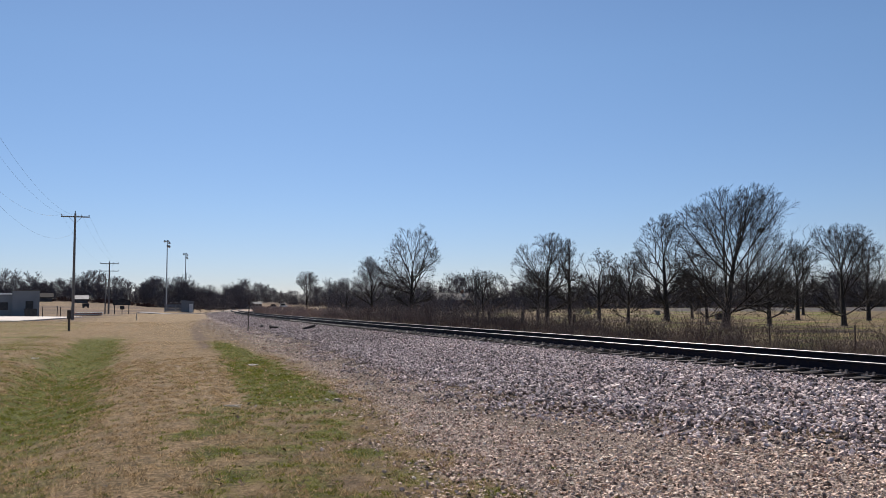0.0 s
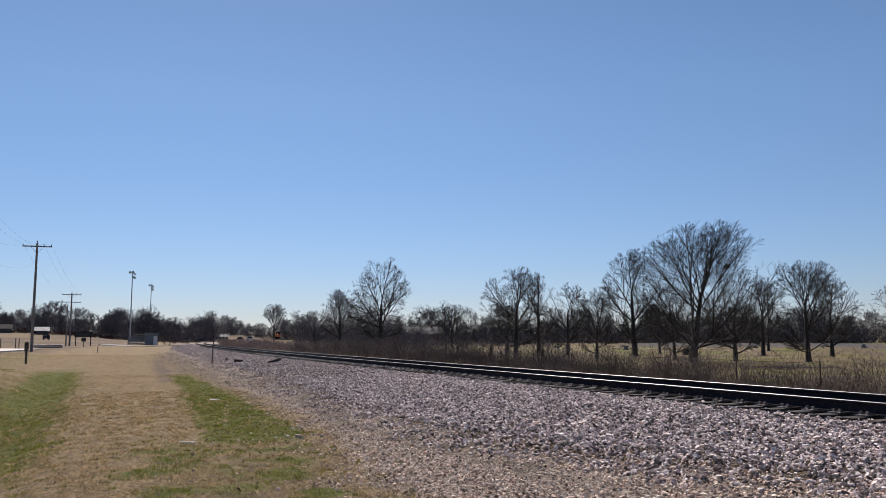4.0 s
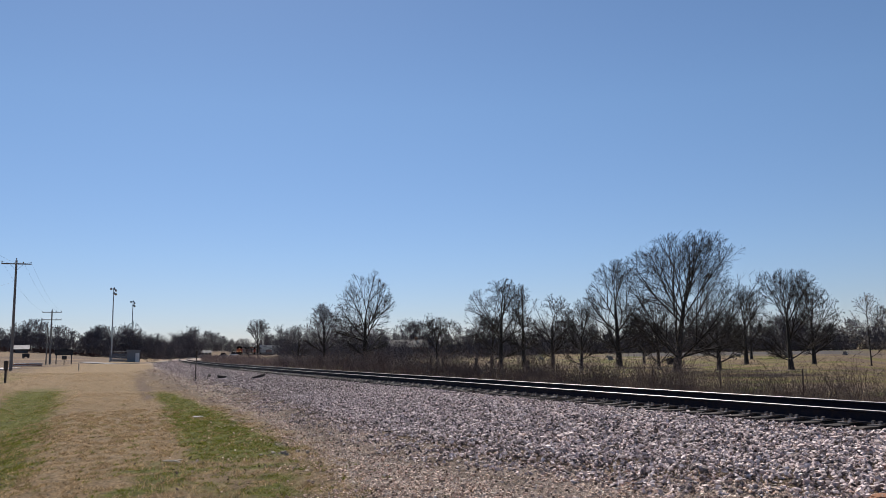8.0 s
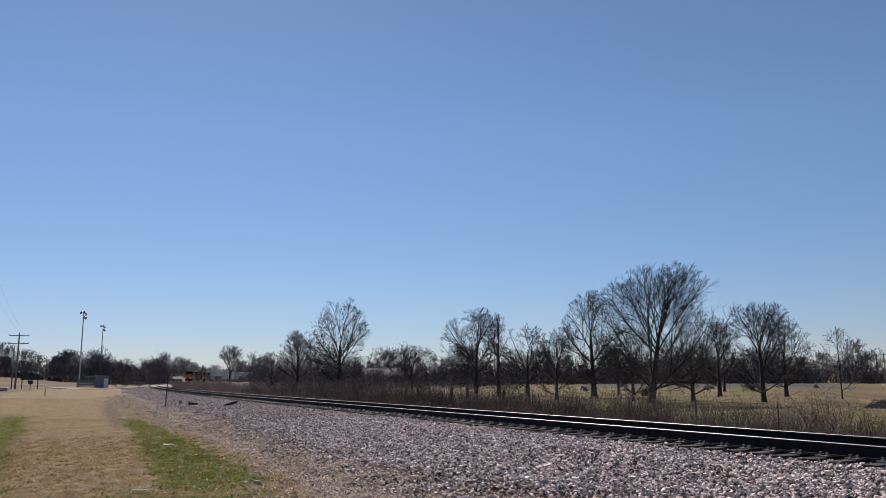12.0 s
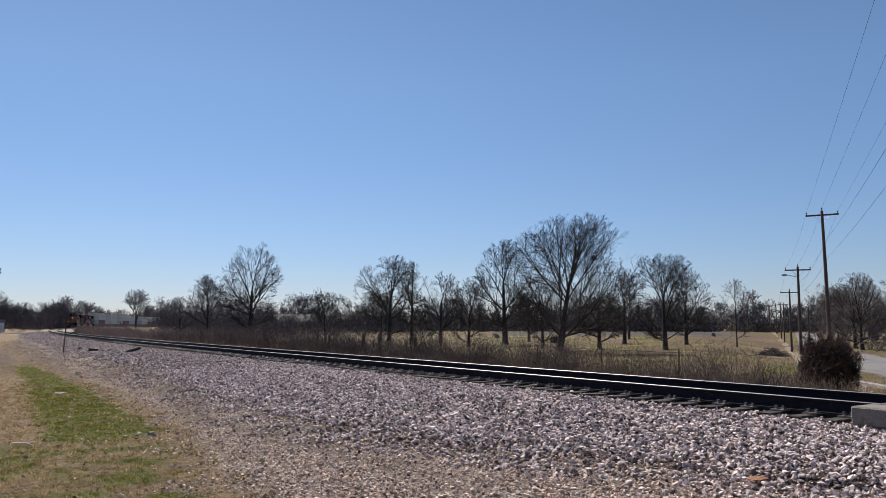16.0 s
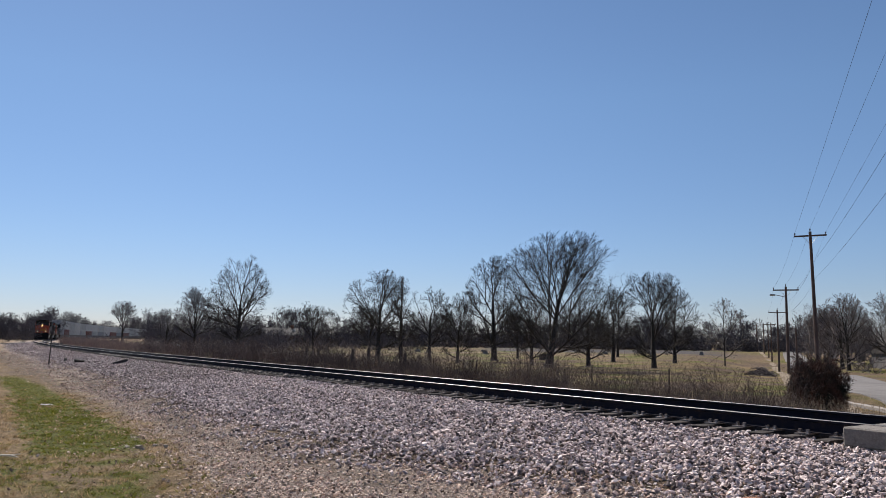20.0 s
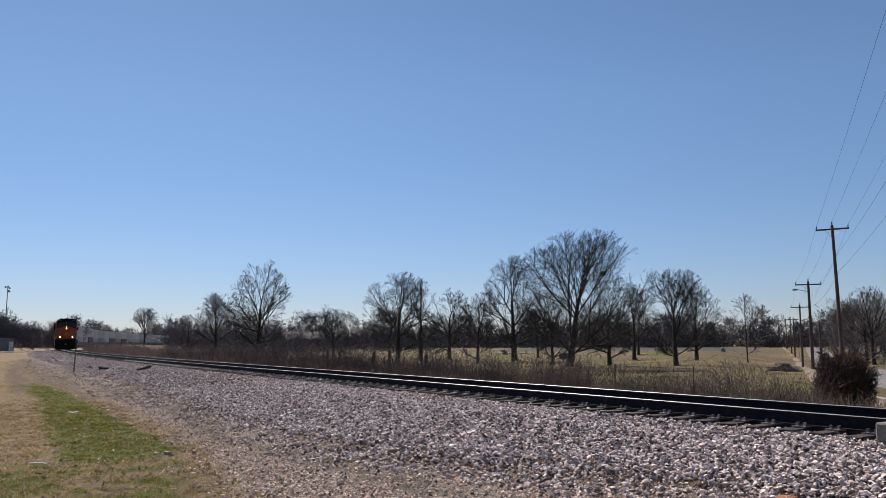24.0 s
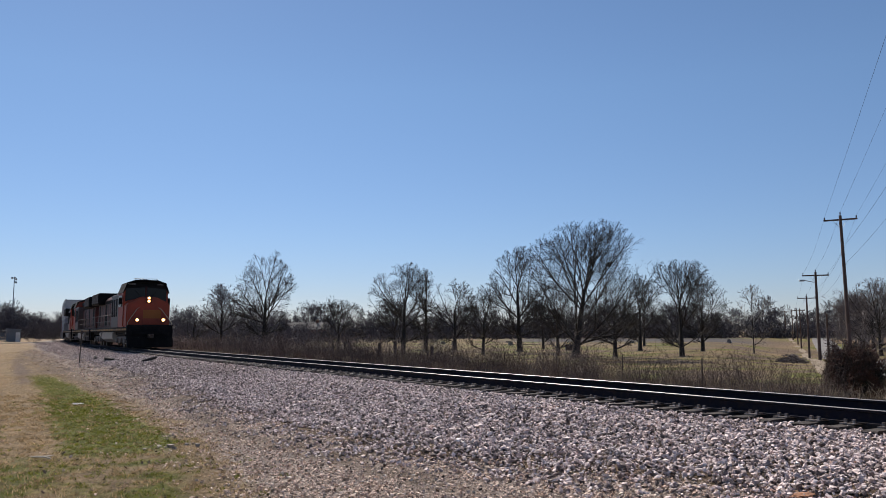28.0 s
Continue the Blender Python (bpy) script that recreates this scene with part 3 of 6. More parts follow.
for row in (
    ("tree", 9.6, 76.0, 9.2, 5.8, 1, 0.22, 6, 0.75), ("tree", 13.2, 84.6, 9.0, 3.6, 2, 0.2, 5, 0.95), ("tree", 18.0, 93.0, 8.8, 5.4, 3, 0.2, 5, 0.8),
    ("tree", 17.6, 76.2, 7.0, 3.8, 4, 0.12, 8, 0.5), ("tree", 23.0, 82.0, 11.6, 6.4, 5, 0.2, 6, 0.85), ("tree", 22.4, 67.3, 6.6, 4.4, 7, 0.17, 5, 0.75),
    ("tree", 27.3, 66.2, 7.8, 5.6, 8, 0.14, 7, 0.6), ("tree", 33.0, 64.9, 8.9, 6.4, 9, 0.14, 7, 0.6), ("tree", 36.5, 81.5, 8.6, 5.0, 10, 0.2, 5, 0.8),
    ("tree", 49.6, 109.3, 7.2, 6.0, 11, 0.2, 5, 0.7), ("tree", 41.5, 77.0, 8.0, 5.2, 12, 0.2, 6, 0.7), ("tree", 30.0, 96.0, 6.5, 5.0, 13, 0.2, 5, 0.7),
    ("tree", 12.0, 104.0, 6.4, 6.0, 14, 0.15, 6, 0.6), ("tree", 4.5, 100.0, 6.5, 6.5, 15, 0.15, 6, 0.6),
):
    nm, x, y, tall, wide, seed, fork, limbs, up = row
    tree(nm, x, y, tall, wide, seed, "bare winter park tree with a dark trunk on dry grass", fork, limbs, up, int(760 * (tall / 9.5) ** 1.5))
tree("tree", 21.4, 60.1, 11.2, 9.9, 6, "largest bare park tree with a thick whitish-footed trunk and a nest", 0.13, 9, 0.6, 1000, 0.5, lean=0.95)
pale_twig = material("pale_twigs", (0.20, 0.17, 0.14), 0.9, 0, [(1.5, (0.14, 0.115, 0.095), 0.4, 0.7)])
sapling = tree("sapling", 52.3, 85.0, 8.2, 4.6, 21, "slender young bare tree with pale bark", 0.2, 4, 0.9, 260, 0.13, skin=pale_twig)


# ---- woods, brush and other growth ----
# woods beyond the park: grey-blue tint carries the haze in their colour
hazed_grey_twigs = material("hazed_grey_twigs", (0.062, 0.055, 0.066), 0.95, 0, [(0.15, (0.088, 0.075, 0.080), 0.4, 0.65)])
brown = material("brown_twigs", (0.165, 0.138, 0.130), 0.95, 0, [(0.8, (0.115, 0.097, 0.094), 0.4, 0.65)], per_island=0.2)
hedge_twigs = material("hedge_twigs", (0.09, 0.05, 0.045), 0.95, 0, [(0.3, (0.06, 0.035, 0.033), 0.4, 0.65)])
woods_rng = np.random.default_rng(5)
TEMPLATES = [skeleton_of(100 + k, 1.0, 0.74 + 0.08 * (k % 4), 0.18, 6, 0.5, 130, 0.016, 2, True) for k in range(10)]
SHRUBS = [skeleton_of(200 + k, 1.0, 1.25, 0.03, 8, 0.2, 150, 0.012, 0, True) for k in range(6)]


def stand(name, spots, label, category, mat, thin, templates=TEMPLATES, kind="stuff"):
    """Many bare trees or shrubs in one mesh; spots are x, y, height."""
    P0, P1, A, B = [], [], [], []
    for x, y, h in spots:
        p0, p1, r0, r1, lev = templates[woods_rng.integers(len(templates))]
        a = woods_rng.uniform(0, 6.28)
        c, s_ = math.cos(a), math.sin(a)
        m = np.array([[c, -s_, 0], [s_, c, 0], [0, 0, 1]]) * h * np.array([woods_rng.uniform(0.8, 1.25)] * 2 + [1])[:, None]
        off = np.array([x, y, ground_at(x, y) - (0.14 * h if templates is SHRUBS else 0)])
        P0.append(p0 @ m.T + off)
        P1.append(p1 @ m.T + off)
        A.append(np.maximum(r0 * h, thin))
        B.append(np.maximum(r1 * h, thin * 0.7))
    v, f = ribbons(np.concatenate(P0), np.concatenate(P1), np.concatenate(A), np.concatenate(B))
    return tagged(new(name, mesh_from(name, v, f, mat)), label, category, kind=kind)


def sector(n, b0, b1, d0, d1, h0, h1):
    b, d = np.radians(woods_rng.uniform(b0, b1, n)), woods_rng.uniform(d0, d1, n)
    h = woods_rng.uniform(h0, h1, n) * (1 + 0.18 * np.sin(b * 70) + 0.1 * np.sin(b * 190 + 1))
    return list(zip(np.sin(b) * d, np.cos(b) * d, h))


def thicket(name, n, b0, b1, d0, d1, h0, h1, label, mat, thin):
    """A dense stand of bare shrubs, joined."""
    return stand(name, sector(n, b0, b1, d0, d1, h0, h1), label, name, mat, thin, SHRUBS)


stand("woods", sector(260, -36, -14.5, 278, 345, 5.5, 9.8), "bare dark winter woods behind the sports field", "woods", twig_hazed, 0.036)
thicket("undergrowth", 400, -36, -14.5, 276, 320, 3.5, 6.8, "dense bare undergrowth at the edge of the woods", twig_hazed, 0.050)
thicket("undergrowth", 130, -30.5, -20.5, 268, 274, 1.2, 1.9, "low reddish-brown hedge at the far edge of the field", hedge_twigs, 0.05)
stand("woods", sector(70, -21.5, -14.5, 282, 340, 7.5, 10.5), "tall bare trees behind the bleachers", "woods", twig_hazed, 0.036)
stand("woods", sector(80, -16, -8.5, 560, 640, 9, 14), "distant bare woods beyond the bend of the track", "woods", twig_hazed, 0.05)
thicket("undergrowth", 120, -16.2, -8.0, 590, 660, 5, 11, "distant undergrowth beyond the bend", twig_hazed, 0.08)
stand("woods", sector(120, -8.8, -1.0, 150, 235, 5.0, 8.4), "bare thicket of trees beside the track", "woods", twig_hazed, 0.017)
thicket("undergrowth", 280, -8.6, 0.4, 128, 200, 2.4, 5.6, "tangled bare brush along the railway", twig_hazed, 0.018)
thicket("undergrowth", 150, -1, 10, 150, 230, 2.0, 5.0, "bare scrub at the edge of the park", hazed_grey_twigs, 0.022)
stand("woods", sector(260, -2, 38, 262, 380, 8.5, 13.5), "bare winter woods beyond the park", "woods", hazed_grey_twigs, 0.045)
thicket("undergrowth", 380, -2, 41, 275, 345, 5.5, 10.0, "bare undergrowth beyond the park", hazed_grey_twigs, 0.075)
thicket("undergrowth", 400, -3, 41, 258, 285, 3.6, 6.2, "low dark bare hedge beyond the park", hazed_grey_twigs, 0.075)
stand("woods", sector(110, 36, 62, 165, 270, 8, 12), "brown bare trees on the far side of the road", "woods", brown, 0.02)
thicket("undergrowth", 150, 36.5, 62, 120, 250, 3, 7.5, "brown bare brush on the far side of the road", brown, 0.045)
thicket("woods", 260, -80, 85, 640, 780, 6, 15, "bare woods on the horizon", twig_hazed, 0.10)
tree("tree", -5.2, 109.8, 13.8, 7.6, 38, "tall bare tree with curving limbs above the brush", 0.14, 7, 0.55, 900, group="trees along the railway")
tree("tree", -11.7, 119.4, 9.6, 6.4, 32, "round-headed bare tree in the brush", 0.10, 8, 0.6, 520, group="trees along the railway", skin=twig_hazed)
tree("tree", -16.0, 122.0, 6.4, 4.2, 33, "bare tree in the brush beside the track", 0.12, 7, 0.5, 300, group="trees along the railway", skin=twig_hazed)
tree("tree", -23.3, 128.4, 7.8, 4.3, 34, "small forked bare tree close to the track", 0.2, 5, 0.6, 420, group="trees along the railway", skin=twig_hazed)
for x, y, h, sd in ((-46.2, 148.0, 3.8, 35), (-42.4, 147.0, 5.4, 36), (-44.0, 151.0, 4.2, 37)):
    tree("shrub", x, y, h, h * 0.85, sd, "bare dark shrub on the bank beside the track", 0.05, 6, 0.3, 200, 0.05, group="shrubs beside the track", skin=twig_hazed)
for x, y, h, w, sd in ((88.5, 110.3, 12.4, 7.5, 41), (85.0, 104.5, 11.6, 6.0, 42), (94.5, 107.0, 12.6, 8.0, 43), (104.0, 133.0, 11.5, 8.0, 44), (113.0, 146.0, 10.6, 8.0, 45), (124.0, 159.0, 10.4, 8.0, 46), (98.0, 95.0, 9.6, 8.0, 47), (112.0, 101.0, 9.8, 8.0, 48)):
    tree("tree", x, y, h, w, sd, "bare brownish tree beside the road", 0.12, 7, 0.5, 560, group="trees beside the road", skin=brown)


def stems(name, n, s0, s1, o0, o1, h0, h1, mat, label, thin=0.006, bias=1.0, twist=0.5, seed=7, thirds=3):
    """Thin dry stems standing along the track, joined."""
    g = np.random.default_rng(seed)
    s_ = s0 + (s1 - s0) * g.random(n) ** bias
    o_ = g.uniform(o0, o1, n)
    clump = np.clip(0.5 + 0.5 * waves(s_, o_ * 3, 5, seed) + 0.35 * waves(s_, o_, 1.2, seed + 40), 0, 1)
    keep = g.random(n) < 0.05 + 0.95 * clump
    s_, o_, clump = s_[keep], o_[keep], clump[keep]
    xy = np.array([track(a, b)[:2] for a, b in zip(s_, o_)])
    base = np.c_[xy, height(xy[:, 0], xy[:, 1]) - 0.02]
    m = len(base)
    h = (h0 + (h1 - h0) * g.random(m) ** 1.5) * (0.6 + 0.6 * clump)
    lean = g.normal(0, 0.18, (m, 2))
    P0, P1, A, B = [], [], [], []
    p = base
    r = np.maximum(thin * np.hypot(base[:, 0], base[:, 1]) / 30, 0.003)
    for k in range(thirds):
        lean = lean + g.normal(0, twist * 0.35, (m, 2))
        q = p + np.c_[lean * h[:, None] / thirds, h / thirds * np.clip(1 - 0.25 * k * twist, 0.2, 1)]
        P0.append(p), P1.append(q), A.append(r * (1 - 0.25 * k)), B.append(r * (0.8 - 0.25 * k))
        side = g.random(m) < 0.6
        e = q + np.c_[g.normal(0, 0.17, (m, 2)) * h[:, None], g.uniform(0.03, 0.24, m) * h]
        P0.append(q[side]), P1.append(e[side]), A.append(r[side] * 0.55), B.append(r[side] * 0.35)
        p = q
    v, f = ribbons(np.concatenate(P0), np.concatenate(P1), np.concatenate(A) * 1.2, np.concatenate(B) * 1.2)
    return tagged(new(name, mesh_from(name, v, f, mat)), label, "brush", kind="stuff")


weed = material("dry_weeds", (0.34, 0.265, 0.185), 0.95, 0, [(0.7, (0.20, 0.155, 0.105), 0.4, 0.65)], per_island=0.3)
cane = material("bramble_canes", (0.080, 0.060, 0.056), 0.9, 0, [(0.6, (0.16, 0.118, 0.096), 0.4, 0.65)], per_island=0.3)
brush_mat = material("brown_brush", (0.30, 0.225, 0.19), 0.9, 0, [(0.5, (0.18, 0.135, 0.12), 0.4, 0.65)], per_island=0.3)
stems("dry_grass", 34000, 10.6, 80, -9.5, -3.6, 0.25, 0.8, weed, "tall dry tan grass beyond the track", 0.006, 1.5, 0.4, 7, 2)
stems("brambles", 36000, 11.5, 75, -7.8, -4.2, 0.4, 1.5, cane, "tangled reddish-brown brambles along the fence", 0.006, 1.5, 0.38, 8)
stems("brambles", 11000, 19, 60, -7.4, -4.8, 0.8, 1.9, cane, "taller bare dark thicket along the fence", 0.006, 1.0, 0.38, 11)
stems("arching_canes", 260, 17, 60, -7.2, -4.4, 0.5, 1.0, cane, "arching bare canes over the fence", 0.006, 1.0, 1.1, 18)
stems("brush", 24000, 42, 190, -12.0, -4.0, 0.7, 1.7, brush_mat, "dense brown brush beside the railway", 0.006, 1.1, 0.4, 9)


# ---- the field fence ----
wire = material("fence_steel", (0.07, 0.062, 0.058), 0.8, 0.2, [(5, (0.10, 0.06, 0.045), 0.45, 0.7)])
fence = thing("chain_link_fence", Matrix(), "weathered grey wire fence between the railway and the park", "fence")
prev, s = None, 14.5
while s < 86:
    x, y, h = track(s, -6.0)
    z = ground_at(x, y)
    p = part("post", rods(((0, 0, -0.2), (0, 0, 1.22), 0.02), ((0, 0, 1.22), (0, 0, 1.25), 0.024, 0.01)), wire, fence)
    p.matrix_basis = pose(x, y, z, random.uniform(-2, 2), random.uniform(-2, 2))
    if prev:
        a, b = Vector(prev), Vector((x, y, z))
        part("top_rail", rods((a + Vector((0, 0, 1.18)), b + Vector((0, 0, 1.18)), 0.007), sides=5), wire, fence)
        bm = bmesh.new()
        n = 14
        for k in range(n):
            for d in (1, -1):
                f0, f1 = k / n, min(max((k + 4 * d) / n, 0), 1)
                lo, hi = a.lerp(b, f0) + Vector((0, 0, 0.05)), a.lerp(b, f1) + Vector((0, 0, 0.05 + 1.1 * abs(f1 - f0) * n / 4))
                if (hi - lo).length > 0.1:
                    rod(bm, lo, hi, 0.0013, sides=3)
        part("wire_mesh", bm, wire, fence)
    prev = (x, y, z)
    s += 3.0


# ---- road, crossing and right-hand verge ----
asphalt = material("old_asphalt", (0.15, 0.14, 0.135), 0.9, 0, [(30, (0.20, 0.19, 0.18), 0.4, 0.7), (0.5, (0.11, 0.105, 0.10), 0.45, 0.7)], 0.3, 60)
concrete = material("concrete", (0.21, 0.175, 0.14), 0.85, 0, [(9, (0.16, 0.135, 0.11), 0.45, 0.7), (0.8, (0.26, 0.22, 0.18), 0.45, 0.7)], 0.25, 50)


def strip(name, line, wide, lift, mat, label, thick=0.12):
    """A paved strip on the ground along a line of places."""
    pts, v, f = [], [], []
    for a, b in zip(line[:-1], line[1:]):
        n = max(2, int(math.dist(a, b) / 4))
        pts += [(a[0] + (b[0] - a[0]) * k / n, a[1] + (b[1] - a[1]) * k / n) for k in range(n)]
    pts.append(line[-1])
    for i, (x, y) in enumerate(pts):
        a, b = pts[max(i - 1, 0)], pts[min(i + 1, len(pts) - 1)]
        l = math.dist(a, b)
        nx, ny = (b[1] - a[1]) / l, -(b[0] - a[0]) / l
        z = max(ground_at(x, y), ground_at(x + nx * wide, y + ny * wide), ground_at(x + nx * wide / 2, y + ny * wide / 2)) + lift
        for w, dz in ((0, -thick), (0, 0), (wide / 2, 0.03), (wide, 0), (wide, -thick)):
            v.append((x + nx * w, y + ny * w, z + dz))
    for i in range(len(pts) - 1):
        for j in range(4):
            a = i * 5 + j
            f.append((a, a + 1, a + 6, a + 5))
    return tagged(new(name, mesh_from(name, v, f, mat)), label, "road", kind="structure")


strip("road", [(10.4, 9.4), (14.6, 14.2), (22.6, 26.0), (25.5, 31.5), (35.6, 47.4), (80.4, 112.3), (131.0, 185.7), (230, 327)], 4.8, 0.03, asphalt, "pale worn asphalt road with no markings")
path_dirt = material("path_dirt", (0.21, 0.165, 0.115), 0.95, 0, [(3, (0.13, 0.10, 0.06), 0.45, 0.6), (0.7, (0.25, 0.20, 0.15), 0.45, 0.7)], 0.3, 30)
kerb_mat = material("kerb_concrete", (0.29, 0.265, 0.235), 0.9, 0, [(5, (0.21, 0.19, 0.17), 0.45, 0.7)], 0.2, 40)
strip("pavement", [(13.4, 17.0), (18.2, 23.6), (27.4, 38.5), (45.0, 64.2), (87.3, 127.3), (119.0, 177.0), (219, 333)], 1.1, 0.02, path_dirt, "narrow worn dirt footpath beside the road")
strip("kerb", [(15.6, 15.6), (17.4, 18.6), (18.9, 21.5), (19.75, 24.4), (22.0, 28.4)], 0.3, 0.10, kerb_mat, "pale concrete kerb beside the road")
panel_mat = material("crossing_panel", (0.18, 0.165, 0.145), 0.85, 0, [(7, (0.11, 0.10, 0.09), 0.45, 0.7), (40, (0.23, 0.21, 0.19), 0.4, 0.7)], 0.4, 60)
crossing = thing("level_crossing", Matrix(), "concrete panels of a level crossing between and beside the rails", "crossing")
for s0 in (5.4, 2.98, 0.56, -1.86, -4.28):
    for o0, o1 in ((0.84, 1.36), (-0.66, 0.66), (-1.36, -0.84)):
        x, y, h = track(s0 - 1.2, 0)
        bm = boxes((-o1, -o0, -1.2, 1.2, -0.24, 0.0), bevel=0.02)
        p = part("panel", bm, panel_mat, crossing)
        p.matrix_basis = pose(x, y, RAIL_TOP - 0.004, 0, 0, math.degrees(-h))

# the dark evergreen bush by the crossing, with weeds at its foot
needle = material("needles", (0.022, 0.021, 0.014), 0.9, 0, [(2.0, (0.10, 0.048, 0.034), 0.42, 0.6)], per_island=0.35)
red_tips = material("bronzed_needles", (0.085, 0.046, 0.036), 0.9, 0, [(3.0, (0.04, 0.028, 0.022), 0.42, 0.6)], per_island=0.35)
bush = thing("evergreen_bush", pose(16.6, 21.6, ground_at(16.6, 21.6)), "dense dark evergreen bush with reddish winter tips", "bush")
part("stem", rods(((0, 0, -0.1), (0.05, 0, 1.4), 0.06, 0.02), ((0, 0, 0.2), (0.5, 0.2, 1.1), 0.04, 0.015), ((0, 0, 0.2), (-0.5, -0.1, 1.0), 0.04, 0.015), ((0, 0, 0.2), (0.1, -0.5, 0.9), 0.04, 0.015)), bark, bush)
g = np.random.default_rng(3)
n = 26000
d = g.normal(size=(n, 3))
d /= ((np.abs(d) ** 3.2).sum(1) ** (1 / 3.2))[:, None]
d[:, 2] = np.abs(d[:, 2])
r = g.uniform(0.25, 1.0, n) ** 0.4 * (1 + 0.20 * waves(d[:, 0] * 3, d[:, 1] * 3 + d[:, 2] * 4, 1.6, 5))
p = np.c_[d[:, 0] * 0.74, d[:, 1] * 0.74, 0.05 + d[:, 2] ** 0.7 * 1.5] * r[:, None]
e = p + g.normal(0, 0.045, p.shape) + np.c_[p[:, :2] * 0.05, np.full(len(p), 0.05)]
red = p[:, 2] + 0.25 * waves(p[:, 0] * 3, p[:, 1] * 3, 1.0, 6) + g.normal(0, 0.14, n) > 1.02
for word, q, mat in (("foliage", ~red, needle), ("bronzed_foliage", red, red_tips)):
    v, f = tubes(p[q], e[q], np.full(q.sum(), 0.008), np.full(q.sum(), 0.002), 3)
    part_mesh(word, mesh_from(word, v, f, mat), bush, "reddish-brown winter tips" if mat is red_tips else "")


# ---- power lines, masts and posts ----
pole_wood = material("pole_wood", (0.17, 0.158, 0.15), 0.9, 0, [(4, (0.23, 0.21, 0.195), 0.45, 0.7), (0.6, (0.13, 0.118, 0.11), 0.45, 0.7)], 0.4, 30)
pole_red = material("reddish_pole_wood", (0.11, 0.074, 0.064), 0.9, 0, [(4, (0.15, 0.105, 0.09), 0.45, 0.7), (0.6, (0.055, 0.034, 0.028), 0.45, 0.7)], 0.4, 30)
insul = material("insulator", (0.10, 0.09, 0.09), 0.3)
cable = material("cable", (0.03, 0.03, 0.033), 0.6)
galv = material("galvanised_steel", (0.36, 0.37, 0.38), 0.5, 0.7, [(3, (0.28, 0.29, 0.30), 0.4, 0.7)])


def pole(x, y, top, turn, label, arms=((0.35, 1.7),), mat=None, thick=0.16, lamp=False, lean=(0, 0)):
    """A wooden pole whose top is at the height top; arms are (below the top, half length)."""
    z = ground_at(x, y)
    h = top - z
    t = thing("power_pole", pose(x, y, z, lean[0], lean[1], turn), label, "power pole", "power poles")
    mat = mat or pole_wood
    part("pole", rods(((0, 0, -0.3), (0, 0, h), thick, thick * 0.62), sides=12), mat, t)
    tips = []
    for down, half in arms:
        c = part("crossarm", boxes((-half, half, 0.10, 0.20, h - down - 0.06, h - down + 0.06), bevel=0.01), mat, t)
        part("brace", rods(((-half * 0.45, 0.16, h - down - 0.05), (0, 0.12, h - down - 0.7), 0.015), sides=5), galv, c)
        part("brace", rods(((half * 0.45, 0.16, h - down - 0.05), (0, 0.12, h - down - 0.7), 0.015), sides=5), galv, c)
        for k in (-0.94, 0.94) if half < 1.3 else (-0.96, 0.45, 0.96):
            part("insulator", rods(((half * k, 0.15, h - down + 0.05), (half * k, 0.15, h - down + 0.16), 0.03), ((half * k, 0.15, h - down + 0.16), (half * k, 0.15, h - down + 0.25), 0.06, 0.04)), insul, c)
            tips.append(t.matrix_basis @ Vector((half * k, 0.15, h - down + 0.25)))
    part("insulator", rods(((0, 0, h), (0, 0, h + 0.12), 0.03), ((0, 0, h + 0.12), (0, 0, h + 0.24), 0.06, 0.04)), insul, t)
    tips.append(t.matrix_basis @ Vector((0, 0, h + 0.24)))
    if lamp:
        part("lamp_arm", rods(((0, 0, h - 1.0), (-1.0, 0, h - 0.75), 0.03), sides=6), galv, t)
        part("lamp_head", boxes((-1.45, -0.95, -0.12, 0.12, h - 0.85, h - 0.68), bevel=0.04), galv, t, "grey street lamp head")
    return t, tips


def line(a, b, sag, radius=0.0055, label="thin dark overhead wire"):
    """One sagging wire between two places."""
    n = 24
    pts = [Vector(a).lerp(Vector(b), k / n) - Vector((0, 0, sag * 4 * (k / n) * (1 - k / n))) for k in range(n + 1)]
    p = np.array([tuple(q) for q in pts])
    v, f = cord(p, radius)
    return tagged(new("overhead_wire", mesh_from("overhead_wire", v, f, cable)), label, "cable", "overhead wires")


north = "tall weathered wooden power pole with one crossarm"
l0 = pole(-23.8, 35.7, 11.36, 19, north, ((0.35, 1.4),))
l1 = pole(-40.09, 82.7, 11.56, 19, north, ((0.35, 1.4),))
l2 = pole(-60.0, 137.4, 9.4, 19, "wooden power pole with two crossarms", ((0.3, 1.5), (1.6, 1.5)))
pole(-58.6, 132.8, 7.0, 19, "plain wooden pole beside a power pole", (), thick=0.11)
for a, b, sag in ((l0, l1, 1.85), (l1, l2, 0.9)):
    for k in range(3):
        line(a[1][k], b[1][k], sag)
line(Vector((-23.8, 35.7, 9.4)), Vector((-40.09, 82.7, 9.55)), 2.2)

road_pole = "reddish-brown wooden power pole beside the road"
r0 = pole(0.65, -7.9, 12.69, -36, road_pole, ((0.3, 1.15),), pole_red)
r1 = pole(40.0, 52.3, 10.3, -36, road_pole, ((0.3, 1.15),), pole_red, lean=(0, -0.9))
r2 = pole(47.74, 66.67, 7.18, -33, "wooden power pole with a street lamp beside the road", ((0.3, 1.15),), pole_red, lamp=True)
r3 = pole(67.66, 96.68, 6.42, -33, "wooden power pole beside the road", ((0.3, 1.15),), pole_red)
rest = [r3]
